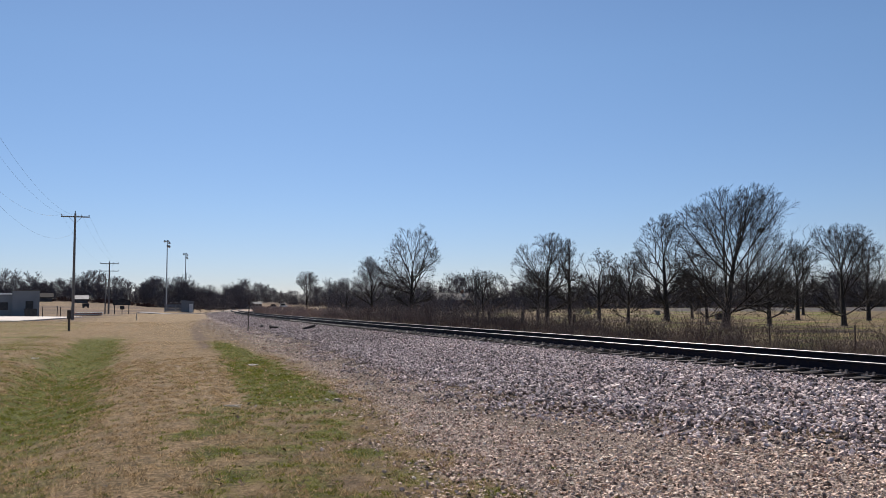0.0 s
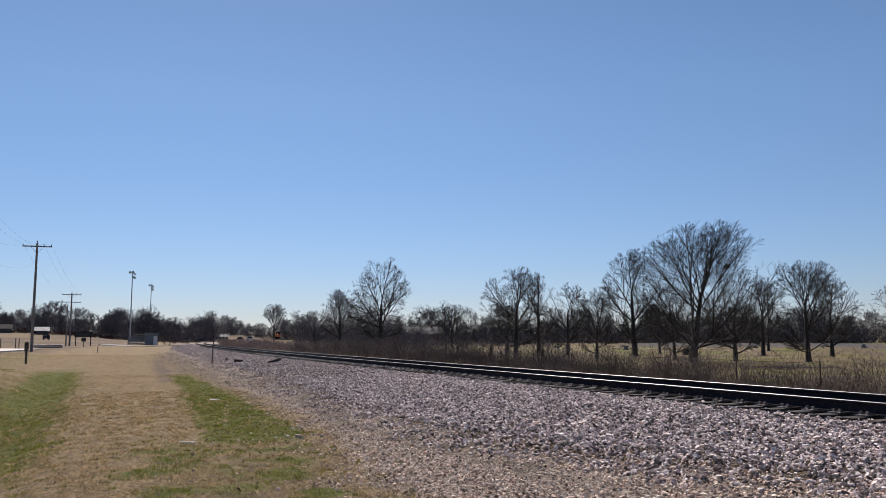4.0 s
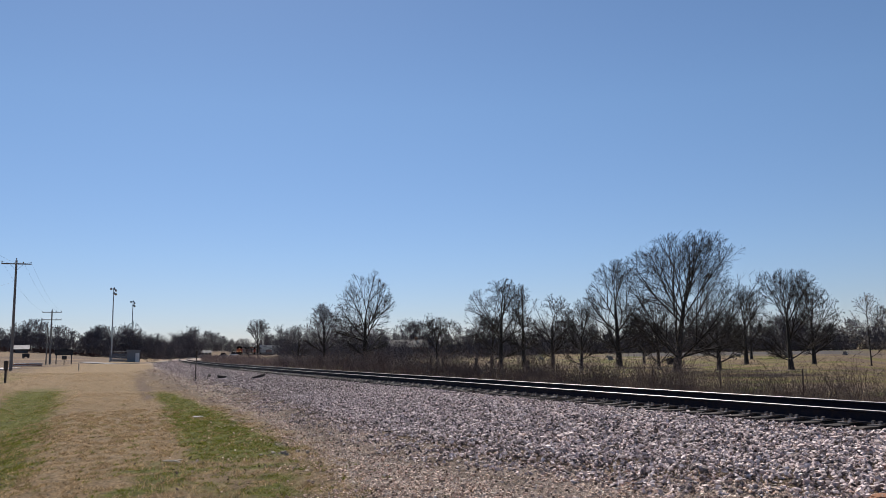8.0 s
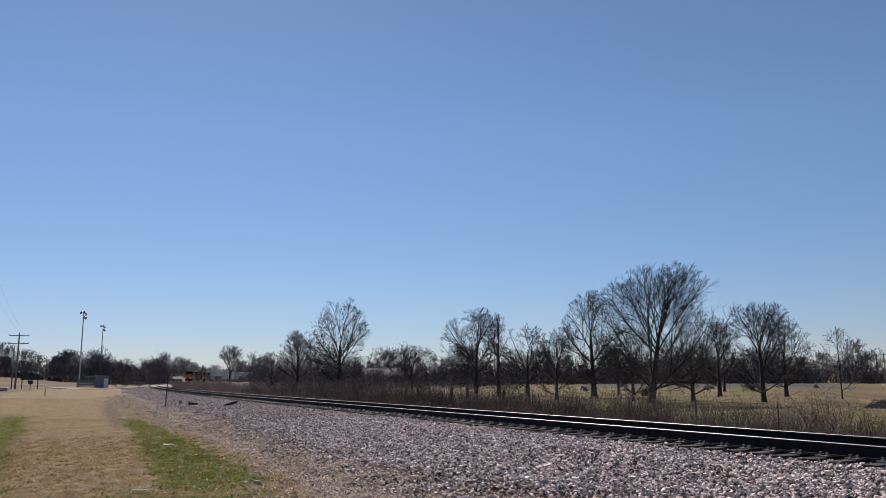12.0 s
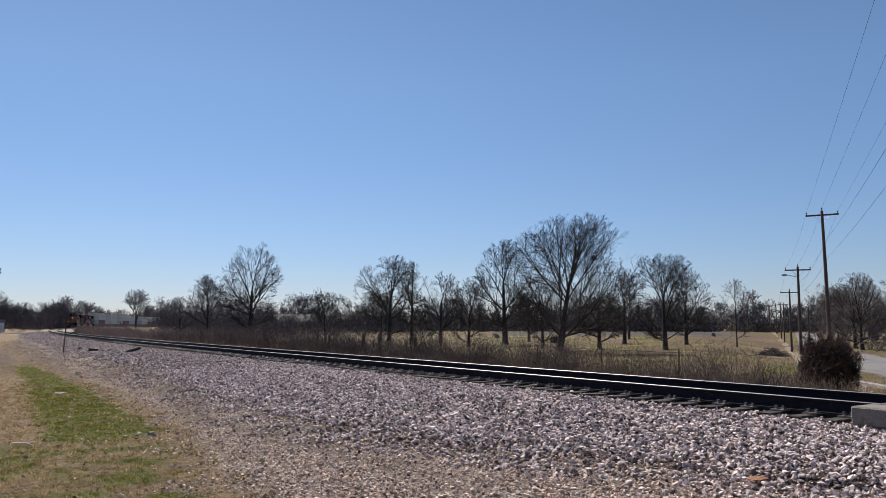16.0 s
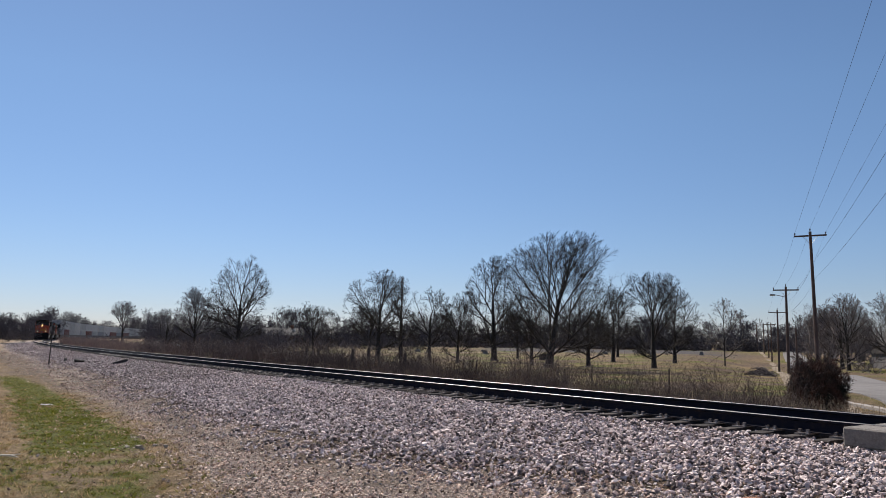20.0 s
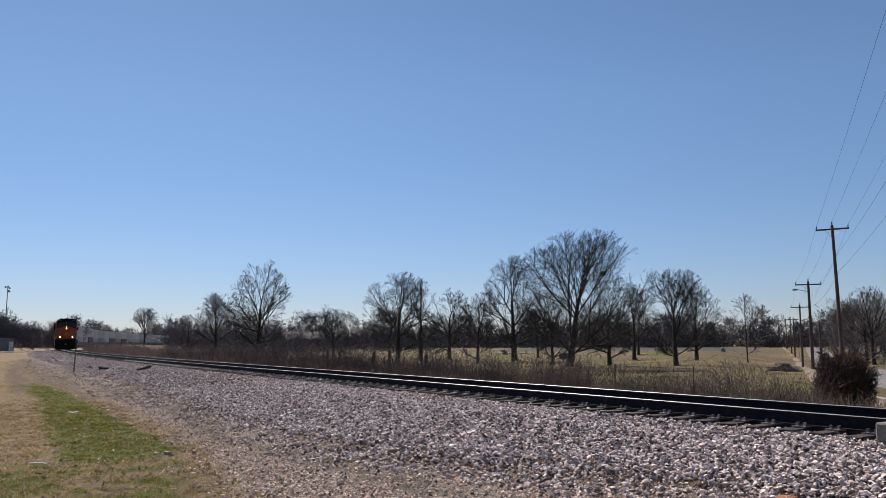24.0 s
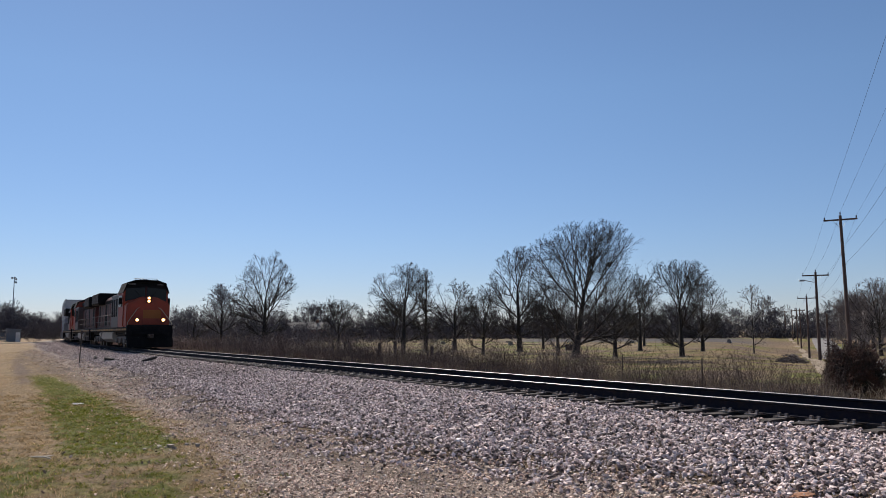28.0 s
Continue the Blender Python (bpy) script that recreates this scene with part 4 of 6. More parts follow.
for x, y, top in ((100.8, 146.5, 6.2), (112.7, 165.0, 6.7), (131.5, 194.6, 7.5), (146.7, 220.5, 8.1), (166.0, 250.0, 8.6)):
    rest.append(pole(x, y, top, -33, "far wooden power pole beside the road", ((0.3, 1.0),), pole_red))
pole(48.4, 66.3, 3.28, -33, "short plain wooden pole beside the road", (), pole_red, 0.12)
for a, b, sag in [(r0, r1, 0.17), (r1, r2, 0.5), (r2, r3, 0.5)] + [(a, b, 0.4) for a, b in zip(rest, rest[1:])]:
    for k in range(3):
        line(a[1][k], b[1][k], sag)
for dz in (2.2, 3.6):
    line(Vector((0.65, -7.9, 12.4 - dz)), Vector((40.1, 52.2, 10.4 - dz)), 0.6, 0.007)
    line(Vector((40.1, 52.2, 10.4 - dz)), Vector((47.74, 66.67, 7.2 - dz * 0.7)), 0.5, 0.007)


def mast(x, y, top, label):
    """A tall steel mast with floodlights."""
    z = ground_at(x, y)
    t = thing("floodlight_mast", pose(x, y, z, 0, 0, 20), label, "floodlight mast", "floodlight masts")
    h = top - z
    part("mast", rods(((0, 0, -0.3), (0, 0, h), 0.22, 0.11), sides=10), galv, t)
    for k, (dx, dz) in enumerate(((-0.65, 0.1), (0.1, 0.2), (0.55, -0.35), (0.15, -1.15), (0.6, -1.35))):
        lamp = part("floodlight", rods(((dx, -0.1, h + dz), (dx, 0.4, h + dz - 0.2), 0.2, 0.32), sides=10), galv, t, "grey floodlight head")
    part("bracket", boxes((-0.75, 0.6, -0.08, 0.08, h - 0.2, h - 0.08)), galv, t)
    part("bracket", boxes((-0.2, 0.7, -0.08, 0.08, h - 1.4, h - 1.28)), galv, t)
    return t


mast(-78.3, 216.6, 19.6, "tall grey floodlight mast of a sports field")
mast(-94.3, 279.8, 20.2, "tall grey floodlight mast farther off")


# ---- the train ----
orange = material("orange_paint", (0.27, 0.030, 0.006), 0.55, 0, [(1.2, (0.20, 0.024, 0.006), 0.45, 0.7), (14, (0.26, 0.055, 0.016), 0.58, 0.75)], spec=0.5)
black = material("black_paint", (0.008, 0.0075, 0.008), 0.8, 0, [(3, (0.018, 0.016, 0.016), 0.5, 0.75)], spec=0.12)
silver = material("dusty_silver", (0.225, 0.217, 0.210), 0.45, 0.3, [(2, (0.28, 0.26, 0.24), 0.45, 0.7)])
yellow = material("yellow_stripe", (0.30, 0.16, 0.03), 0.6, 0, [(1.5, (0.10, 0.06, 0.03), 0.4, 0.6)])
dull_grey = material("dull_grey_paint", (0.072, 0.051, 0.048), 0.5, 0, [(1.5, (0.06, 0.045, 0.045), 0.42, 0.65)])
rail_pale = material("pale_rail_paint", (0.42, 0.34, 0.24), 0.5, 0, [(3, (0.30, 0.25, 0.18), 0.45, 0.7)])
sooty = material("sooty_orange", (0.085, 0.016, 0.012), 0.6, 0, [(1.0, (0.04, 0.012, 0.011), 0.4, 0.65), (9, (0.05, 0.02, 0.014), 0.55, 0.75)])
badge = material("dull_yellow", (0.30, 0.095, 0.018), 0.5)
glass = material("dark_glass", (0.006, 0.007, 0.008), 0.25, 0, spec=0.25)
steel = material("wheel_steel", (0.10, 0.085, 0.075), 0.6, 0.6, [(6, (0.06, 0.04, 0.03), 0.4, 0.7)])
grime = material("grimy_grey", (0.15, 0.14, 0.13), 0.75, 0.2, [(4, (0.07, 0.06, 0.055), 0.4, 0.7)])


def glow(name, colour, power):
    m = bpy.data.materials.new(name)
    m.use_nodes = True
    b = m.node_tree.nodes["Principled BSDF"]
    b.inputs["Emission Color"].default_value, b.inputs["Emission Strength"].default_value = (*colour, 1), power
    return m


beam = glow("headlight_glow", (1.0, 0.48, 0.14), 4.5)


def bogie(parent, y, axles, wheel_r, wide=0.98):
    b = part("bogie", boxes((-wide - 0.12, -wide + 0.12, y - axles[-1] - 0.5, y + axles[-1] + 0.5, 0.42, 0.85), (wide - 0.12, wide + 0.12, y - axles[-1] - 0.5, y + axles[-1] + 0.5, 0.42, 0.85), (-wide, wide, y - 0.25, y + 0.25, 0.45, 0.8), bevel=0.03), grime, parent)
    for a in axles:
        part("wheelset", rods(((-0.82, y + a, wheel_r), (-0.69, y + a, wheel_r), wheel_r + 0.01), ((0.69, y + a, wheel_r), (0.82, y + a, wheel_r), wheel_r + 0.01), ((-0.7, y + a, wheel_r), (0.7, y + a, wheel_r), 0.09), sides=20), steel, b)
        for sx in (-1, 1):
            part("axle_box", boxes((sx * (wide + 0.175) - 0.075, sx * (wide + 0.175) + 0.075, y + a - 0.16, y + a + 0.16, wheel_r - 0.16, wheel_r + 0.18), bevel=0.03), grime, b)
    return b


def locomotive():
    """A six-axle diesel; the origin lies on the rail's top at its middle, y points ahead."""
    t = thing("locomotive", Matrix(), "orange and black diesel freight locomotive with lit headlights", "locomotive", "locomotives of the train")
    part("underframe", boxes((-1.5, 1.5, -10.9, 10.7, 1.18, 1.5), (-1.2, 1.2, -11.0, 10.9, 0.95, 1.25), bevel=0.03), black, t)
    part("side_stripe", boxes((-1.525, -1.503, -10.8, 10.5, 1.27, 1.40), (1.503, 1.525, -10.8, 10.5, 1.27, 1.40)), yellow, t, "dirty yellow stripe along the sill")
    pl = part("pilot", boxes((-1.52, 1.52, 10.6, 10.82, 0.55, 1.62), bevel=0.03), black, t)
    part("snowplow", profile([(-1.5, 0.1), (1.5, 0.1), (1.5, 0.75), (-1.5, 0.75)], 10.8, 11.1, 0.04), black, pl)
    part("coupler", boxes((-0.16, 0.16, 10.8, 11.45, 0.72, 1.02), bevel=0.04), steel, pl)
    for sx in (-1, 1):
        part("steps", boxes(*[(sx * 1.3 - 0.2, sx * 1.3 + 0.2, 10.25, 10.62, z, z + 0.05) for z in (0.35, 0.7, 1.05)]), silver, pl)
    part("rear_pilot", boxes((-1.5, 1.5, -11.05, -10.85, 0.45, 1.5), (-0.16, 0.16, -11.6, -11.0, 0.72, 1.02), bevel=0.03), black, t)
    nose = part("nose", profile([(-1.45, 1.5), (1.45, 1.5), (1.45, 3.12), (0.5, 3.62), (-0.5, 3.62), (-1.45, 3.12)], 8.6, 9.95, 0.09), orange, t, "orange nose")
    part("nose_door", boxes((0.35, 0.95, 9.95, 9.985, 1.6, 2.75), bevel=0.02), orange, nose)
    part("nose_stripe", boxes((-1.36, 1.36, 9.96, 9.978, 1.52, 1.66)), black, nose)
    emblem = part("emblem", boxes((-0.85, 0.75, 9.96, 9.972, 2.1, 2.7)), badge, nose, "plain dull yellow emblem panel")
    cab = part("cab", profile([(-1.52, 1.5), (1.52, 1.5), (1.52, 4.08), (1.25, 4.56), (0.7, 4.74), (-0.7, 4.74), (-1.25, 4.56), (-1.52, 4.08)], 6.4, 8.75, 0.06), orange, t, "orange driver's cab")
    part("cab_roof", profile([(-1.58, 3.93), (-1.54, 3.93), (-1.28, 4.58), (-0.7, 4.77), (0.7, 4.77), (1.28, 4.58), (1.54, 3.93), (1.58, 3.93), (1.32, 4.66), (0.74, 4.86), (-0.74, 4.86), (-1.32, 4.66)], 6.3, 9.0), black, cab, "dark overhanging cab roof")
    for sx in (-1, 1):
        part("windscreen", profile([(sx * 0.07, 3.64), (sx * 1.40, 3.34), (sx * 1.38, 4.22), (sx * 0.07, 4.34)], 8.74, 8.785, 0.01), glass, cab, "dark windscreen pane")
        part("wiper", rods(((sx * 0.3, 8.80, 3.62), (sx * 0.75, 8.80, 4.1), 0.012), sides=4), black, cab)
    part("windscreen_post", boxes((-0.06, 0.06, 8.74, 8.80, 3.6, 4.4), bevel=0.01), sooty, cab)
    part("brow", profile([(-1.50, 4.14), (1.50, 4.14), (1.24, 4.54), (0.7, 4.73), (-0.7, 4.73), (-1.24, 4.54)], 8.735, 8.768), black, cab, "black panel above the windscreen")
    for sx in (-1, 1):
        for y0, y1 in ((6.75, 7.45), (7.55, 8.25)):
            part("side_window", boxes((sx * 1.54 - 0.02, sx * 1.54 + 0.02, y0, y1, 2.95, 3.75), bevel=0.015), glass, cab, "dark side window")
        part("number_board", boxes((sx * 0.95 - 0.22, sx * 0.95 + 0.22, 8.76, 8.80, 4.50, 4.61), bevel=0.01), grime, cab, "number board with an unreadable bar")
        part("mirror", boxes((sx * 1.66 - 0.09, sx * 1.66 + 0.09, 8.28, 8.32, 3.1, 3.6)), black, cab)
    head = part("headlight_housing", boxes((-0.30, 0.30, 8.74, 8.86, 4.62, 4.74), bevel=0.03), black, cab)
    hl = part("headlight_box", boxes((-0.2, 0.2, 9.9, 10.02, 3.18, 3.64), bevel=0.03), sooty, nose)
    for dz in (3.30, 3.52):
        part("headlight", rods(((0.0, 10.02, dz), (0.0, 10.06, dz), 0.085), sides=16), beam, hl, "lit headlight")
    for sx in (-1, 1):
        d = part("ditch_light_housing", rods(((sx * 0.86, 10.55, 1.98), (sx * 0.86, 10.80, 1.98), 0.15), sides=14), black, pl)
        part("ditch_light", rods(((sx * 0.86, 10.80, 1.98), (sx * 0.86, 10.84, 1.98), 0.10), sides=16), beam, d, "lit ditch light")
        part("handrail", rods(((sx * 1.45, 10.6, 0.5), (sx * 1.45, 10.6, 1.8), 0.024), ((sx * 1.45, 10.6, 1.8), (sx * 0.80, 10.25, 2.75), 0.024), ((sx * 0.80, 10.25, 2.75), (sx * 0.62, 10.0, 2.85), 0.02), sides=6), rail_pale, t, "pale handrail")
        part("side_rail", rods(*[((sx * 1.47, y, 1.5), (sx * 1.47, y, 2.5), 0.02) for y in np.arange(-10.4, 6.3, 1.5)], ((sx * 1.47, -10.4, 2.5), (sx * 1.47, 6.2, 2.5), 0.022), ((sx * 1.47, -10.4, 2.0), (sx * 1.47, 6.2, 2.0), 0.016), sides=5), grime, t, "dull handrail along the walkway")
    hood = part("long_hood", profile([(-0.95, 1.5), (0.95, 1.5), (0.95, 3.85), (0.7, 4.15), (-0.7, 4.15), (-0.95, 3.85)], -10.2, 6.4, 0.03), sooty, t, "sooty dark orange engine hood")
    for k in range(14):
        for sx in (-1, 1):
            y = -9.4 + k * 1.06
            part("hood_door", boxes((sx * 0.965 - 0.02, sx * 0.965 + 0.02, y, y + 0.96, 1.75, 3.5), bevel=0.008), sooty if k % 4 else black, hood)
    part("hood_stripe", boxes((-0.985, -0.952, -10.1, 6.3, 3.55, 3.8), (0.952, 0.985, -10.1, 6.3, 3.55, 3.8)), black, hood)
    part("equipment_box", boxes((-1.5, -0.9, 2.6, 6.3, 1.5, 3.95), (0.9, 1.5, 2.6, 6.3, 1.5, 3.95), bevel=0.05), dull_grey, t, "dusty grey equipment cabinet")
    for sx in (-1, 1):
        for k in range(3):
            part("cabinet_grille", boxes((sx * 1.51 - 0.02, sx * 1.51 + 0.02, 3.0 + k * 1.1, 3.55 + k * 1.1, 2.3, 3.6), bevel=0.01), black, t)
    rad = part("radiator", boxes((-1.55, 1.55, -10.3, -5.6, 3.55, 4.55), bevel=0.09), black, t, "wide dark radiator section")
    for sx in (-1, 1):
        part("radiator_grille", boxes(*[(sx * 1.56 - 0.02, sx * 1.56 + 0.02, -10.1 + 0.3 * k, -9.95 + 0.3 * k, 3.7, 4.4) for k in range(15)]), grime, rad)
    part("exhaust_stack", boxes((-0.4, 0.4, -2.2, -1.2, 4.15, 4.5), bevel=0.04), black, t)
    part("dynamic_brake_vent", boxes((-0.9, 0.9, 2.8, 5.6, 4.1, 4.48), bevel=0.05), black, t)
    part("horn", rods(((-0.2, 6.9, 4.9), (-0.2, 7.5, 4.94), 0.03, 0.09), ((0.0, 6.9, 4.9), (0.0, 7.6, 4.94), 0.03, 0.09), ((0.2, 6.9, 4.9), (0.2, 7.4, 4.94), 0.03, 0.08)), silver, cab)
    part("roof_rail", rods(((-0.75, 8.6, 4.84), (-0.75, 8.6, 4.96), 0.02), ((0.75, 8.6, 4.84), (0.75, 8.6, 4.96), 0.02), ((-0.8, 8.6, 4.96), (0.8, 8.6, 4.96), 0.02), sides=5), silver, cab)
    part("fuel_tank", profile([(-1.0, 0.35), (1.0, 0.35), (1.42, 0.65), (1.42, 1.16), (-1.42, 1.16), (-1.42, 0.65)], -3.4, 3.2, 0.06), silver, t, "dusty silver fuel tank")
    part("air_tank", rods(((-1.3, -4.6, 1.0), (-1.3, -3.5, 1.0), 0.18), ((1.3, -4.6, 1.0), (1.3, -3.5, 1.0), 0.18), sides=12), silver, t)
    bogie(t, 6.9, (-1.9, 0.0, 1.9), 0.53, 1.12)
    bogie(t, -6.9, (-1.9, 0.0, 1.9), 0.53, 1.12)
    return t


def container_mesh(mat, h=2.9):
    bm = bmesh.new()
    box(bm, -1.27, 1.27, -8.05, 8.05, 0.08, h - 0.06)
    for k in range(27):
        y = -7.8 + k * 0.6
        for sx in (-1, 1):
            box(bm, sx * 1.29 - 0.02, sx * 1.29 + 0.02, y - 0.14, y + 0.14, 0.15, h - 0.14)
    for sx in (-1, 1):
        box(bm, sx * 1.25 - 0.06, sx * 1.25 + 0.06, -8.08, 8.08, 0.0, 0.16)
        box(bm, sx * 1.25 - 0.06, sx * 1.25 + 0.06, -8.08, 8.08, h - 0.13, h)
        for y in (-8.02, 8.02):
            box(bm, sx * 1.24 - 0.08, sx * 1.24 + 0.08, y - 0.08, y + 0.08, 0.0, h)
    me = bpy.data.meshes.new("container")
    bm.to_mesh(me)
    bm.free()
    me.materials.append(mat)
    return me


CONTAINERS = [container_mesh(material("container_" + n, c, 0.5, 0.1, [(0.6, tuple(v * 0.8 for v in c), 0.5, 0.7), (5, tuple(v * 0.6 for v in c), 0.6, 0.75)])) for n, c in (
    ("white", (0.50, 0.50, 0.50)), ("pale", (0.40, 0.41, 0.42)), ("maroon", (0.17, 0.075, 0.068)), ("grey", (0.27, 0.28, 0.30)))]
COLOURS = ("white", "pale grey", "maroon", "grey")


def well_car(upper, lower):
    t = thing("well_car", Matrix(), f"well car carrying {COLOURS[upper]} over {COLOURS[lower]} shipping containers", "freight car", "well cars of the train")
    well = part("well", boxes((-1.45, -1.33, -8.4, 8.4, 0.32, 1.35), (1.33, 1.45, -8.4, 8.4, 0.32, 1.35), (-1.4, 1.4, -8.4, 8.4, 0.28, 0.34), bevel=0.02), grime, t)
    for sy in (-1, 1):
        part("end_platform", boxes((-1.3, 1.3, min(sy * 8.35, sy * 9.75), max(sy * 8.35, sy * 9.75), 0.95, 1.3), (-0.3, 0.3, min(sy * 9.6, sy * 9.98), max(sy * 9.6, sy * 9.98), 0.75, 1.05), bevel=0.03), grime, t)
        bogie(t, sy * 8.95, (-0.85, 0.85), 0.42)
    for k, z in ((lower, 0.36), (upper, 3.28)):
        c = part_mesh("container", CONTAINERS[k], t, COLOURS[k] + " ribbed shipping container")
        c.matrix_basis = pose(0, 0, z)
    return t


lead = locomotive()
train = [(lead, 11.5, False)]
train.append((copy_thing(lead, Matrix()), 34.8, True))
train.append((copy_thing(lead, Matrix()), 58.1, False))
pick = random.Random(12)
made = {}
for k in range(25):
    kind = pick.choice(((0, 0), (0, 1), (0, 2), (1, 3), (0, 0), (1, 1), (0, 1)))
    if kind not in made:
        made[kind] = well_car(*kind)
        car = made[kind]
    else:
        car = copy_thing(made[kind], Matrix())
    train.append((car, 80.2 + 20.1 * k, False))
SPEED, NOSE_LAST = 19.324, 56.3


def vehicle_pose(s, turned):
    x, y, h = track(s)
    return pose(x, y, RAIL_TOP, 0, 0, math.degrees(-h) + (0 if turned else 180))


# ---- buildings and things on the far ground ----
siding = material("grey_metal_siding", (0.17, 0.185, 0.205), 0.6, 0.2, [(0.5, (0.13, 0.145, 0.165), 0.45, 0.7), (8, (0.20, 0.215, 0.23), 0.5, 0.7)])
tan_siding = material("tan_siding", (0.40, 0.36, 0.30), 0.7, 0, [(0.6, (0.33, 0.30, 0.25), 0.45, 0.7)])
white_wall = material("white_wall", (0.70, 0.69, 0.67), 0.7, 0, [(0.8, (0.6, 0.59, 0.57), 0.45, 0.7)])
brick_wall = material("dark_brick", (0.16, 0.085, 0.065), 0.9, 0, [(6, (0.22, 0.12, 0.09), 0.4, 0.7)], 0.3, 30)
roof_mat = material("roof_shingles", (0.10, 0.095, 0.09), 0.85, 0, [(3, (0.15, 0.14, 0.135), 0.4, 0.7)], 0.3, 20)
pale_roof = material("pale_metal_roof", (0.66, 0.67, 0.68), 0.4, 0.2, [(1, (0.55, 0.56, 0.57), 0.45, 0.7)])
grey_roof = material("grey_roof", (0.19, 0.19, 0.19), 0.9, 0, [(1, (0.15, 0.15, 0.15), 0.45, 0.7)], spec=0.05)
dark_metal = material("dark_metal", (0.03, 0.03, 0.034), 0.5, 0.3, [(3, (0.06, 0.055, 0.05), 0.45, 0.7)])
rust_red = material("rusty_red", (0.32, 0.09, 0.06), 0.8, 0, [(4, (0.22, 0.07, 0.05), 0.4, 0.7)])


def facing(bearing, d, turn=0.0):
    """A pose on the ground with x across the line of sight and y away."""
    b = math.radians(bearing)
    x, y = math.sin(b) * d, math.cos(b) * d
    return pose(x, y, ground_at(x, y), 0, 0, -bearing + turn)


shed = thing("metal_building", facing(-28.6, 114.5), "low grey metal-sided building with a pale roof edge", "building")
part("hall", boxes((-16.0, -1.55, 0.6, 9.0, -0.5, 2.9), bevel=0.02), siding, shed)
part("hall_roof", profile([(-16.2, 2.9), (-1.5, 2.9), (-1.5, 3.08), (-16.2, 3.22)], 0.3, 9.2), pale_roof, shed, "pale flat metal roof")
wing = part("wing", boxes((-1.55, 1.6, 0.0, 8.0, -0.5, 3.35), bevel=0.02), siding, shed)
part("wing_roof", boxes((-1.7, 1.75, -0.15, 8.1, 3.35, 3.47)), roof_mat, shed)
part("door", boxes((0.0, 0.9, -0.05, 0.02, 0.0, 2.05), bevel=0.01), dark_metal, wing)
for x0 in (-4.6, -2.9):
    part("window", boxes((x0, x0 + 0.9, 0.55, 0.62, 0.9, 1.9), bevel=0.01), dark_metal, shed)
part("roller_door", boxes((-7.8, -5.4, 0.54, 0.62, 0.0, 2.3), bevel=0.01), dark_metal, shed)
part("window", boxes((-9.5, -8.0, 0.55, 0.62, 1.0, 1.9), bevel=0.01), dark_metal, shed)
for k in range(6):
    part("siding_rib", boxes((-15.0 + k * 1.6, -14.9 + k * 1.6, 0.55, 0.6, 0.0, 2.88)), siding, shed)
bin_ = thing("waste_bin", facing(-28.3, 111.5), "dark waste container beside the metal building", "bin")
part("body", profile([(-0.65, 0.0), (0.65, 0.0), (0.75, 1.0), (-0.75, 1.0)], -0.5, 0.5, 0.03), dark_metal, bin_)
part("lid", boxes((-0.78, 0.78, -0.53, 0.53, 1.0, 1.08), bevel=0.02), dark_metal, bin_)

pale_concrete = material("pale_concrete", (0.50, 0.46, 0.425), 0.9, 0, [(0.5, (0.40, 0.37, 0.34), 0.45, 0.7)])
bm = bmesh.new()
corners = [(-58.0, 74.0), (-39.2, 70.5), (-46.0, 97.5), (-62.0, 96.0)]
top = sum(ground_at(x, y) for x, y in corners) / 4 + 0.05
low = [bm.verts.new((x, y, ground_at(x, y) - 0.4)) for x, y in corners]
high = [bm.verts.new((x, y, ground_at(x, y) + 0.08)) for x, y in corners]
bm.faces.new(high)
for k in range(4):
    bm.faces.new((low[k], low[(k + 1) % 4], high[(k + 1) % 4], high[k]))
bmesh.ops.recalc_face_normals(bm, faces=bm.faces)
me = bpy.data.meshes.new("concrete_yard")
bm.to_mesh(me)
bm.free()
me.materials.append(pale_concrete)
tagged(new("concrete_yard", me), "pale sunlit concrete yard before the metal building", "yard", kind="structure")
strip("drive", [(-66, 172), (-58, 158), (-53, 150), (-44, 152), (-38, 168)], 3.0, 0.05, asphalt, "pale curving drive near the bleachers")

stack = thing("panel_stack", facing(-24.9, 132), "low stack of red and pale panels on the grass", "stack")
for k in range(4):
    part("panel", boxes((-2.3 + 0.2 * k, 2.0 + 0.15 * (k % 2), -0.6, 0.6, 0.12 * k, 0.12 * k + 0.1), bevel=0.01), rust_red if k % 2 == 0 else white_wall, stack)
cart = thing("field_cart", facing(-24.95, 215), "small dark cart on the playing field", "cart")
part("body", boxes((-0.8, 0.8, -0.5, 0.5, 0.35, 1.15), bevel=0.08), dark_metal, cart)
for sx in (-1, 1):
    part("wheel", rods(((sx * 0.5, -0.6, 0.25), (sx * 0.5, -0.45, 0.25), 0.25), sides=14), dark_metal, cart)
    part("wheel", rods(((sx * 0.5, 0.45, 0.25), (sx * 0.5, 0.6, 0.25), 0.25), sides=14), dark_metal, cart)

board = thing("scoreboard", facing(-22.77, 152), "dark scoreboard on two posts seen from behind", "scoreboard")
part("panel", boxes((-1.45, 1.45, -0.12, 0.12, 1.55, 2.5), bevel=0.03), dark_metal, board)
part("cap", profile([(-0.6, 2.5), (0.6, 2.5), (0.45, 2.72), (-0.45, 2.72)], -0.1, 0.1), dark_metal, board)
for sx in (-1.2, 1.2):
    part("post", rods(((sx, 0, -0.4), (sx, 0, 1.6), 0.08)), dark_metal, board)
small_sign = thing("small_sign", facing(-22.75, 140), "small dark sign on a single post", "sign")
part("post", rods(((0, 0, -0.3), (0, 0, 1.1), 0.05)), dark_metal, small_sign)
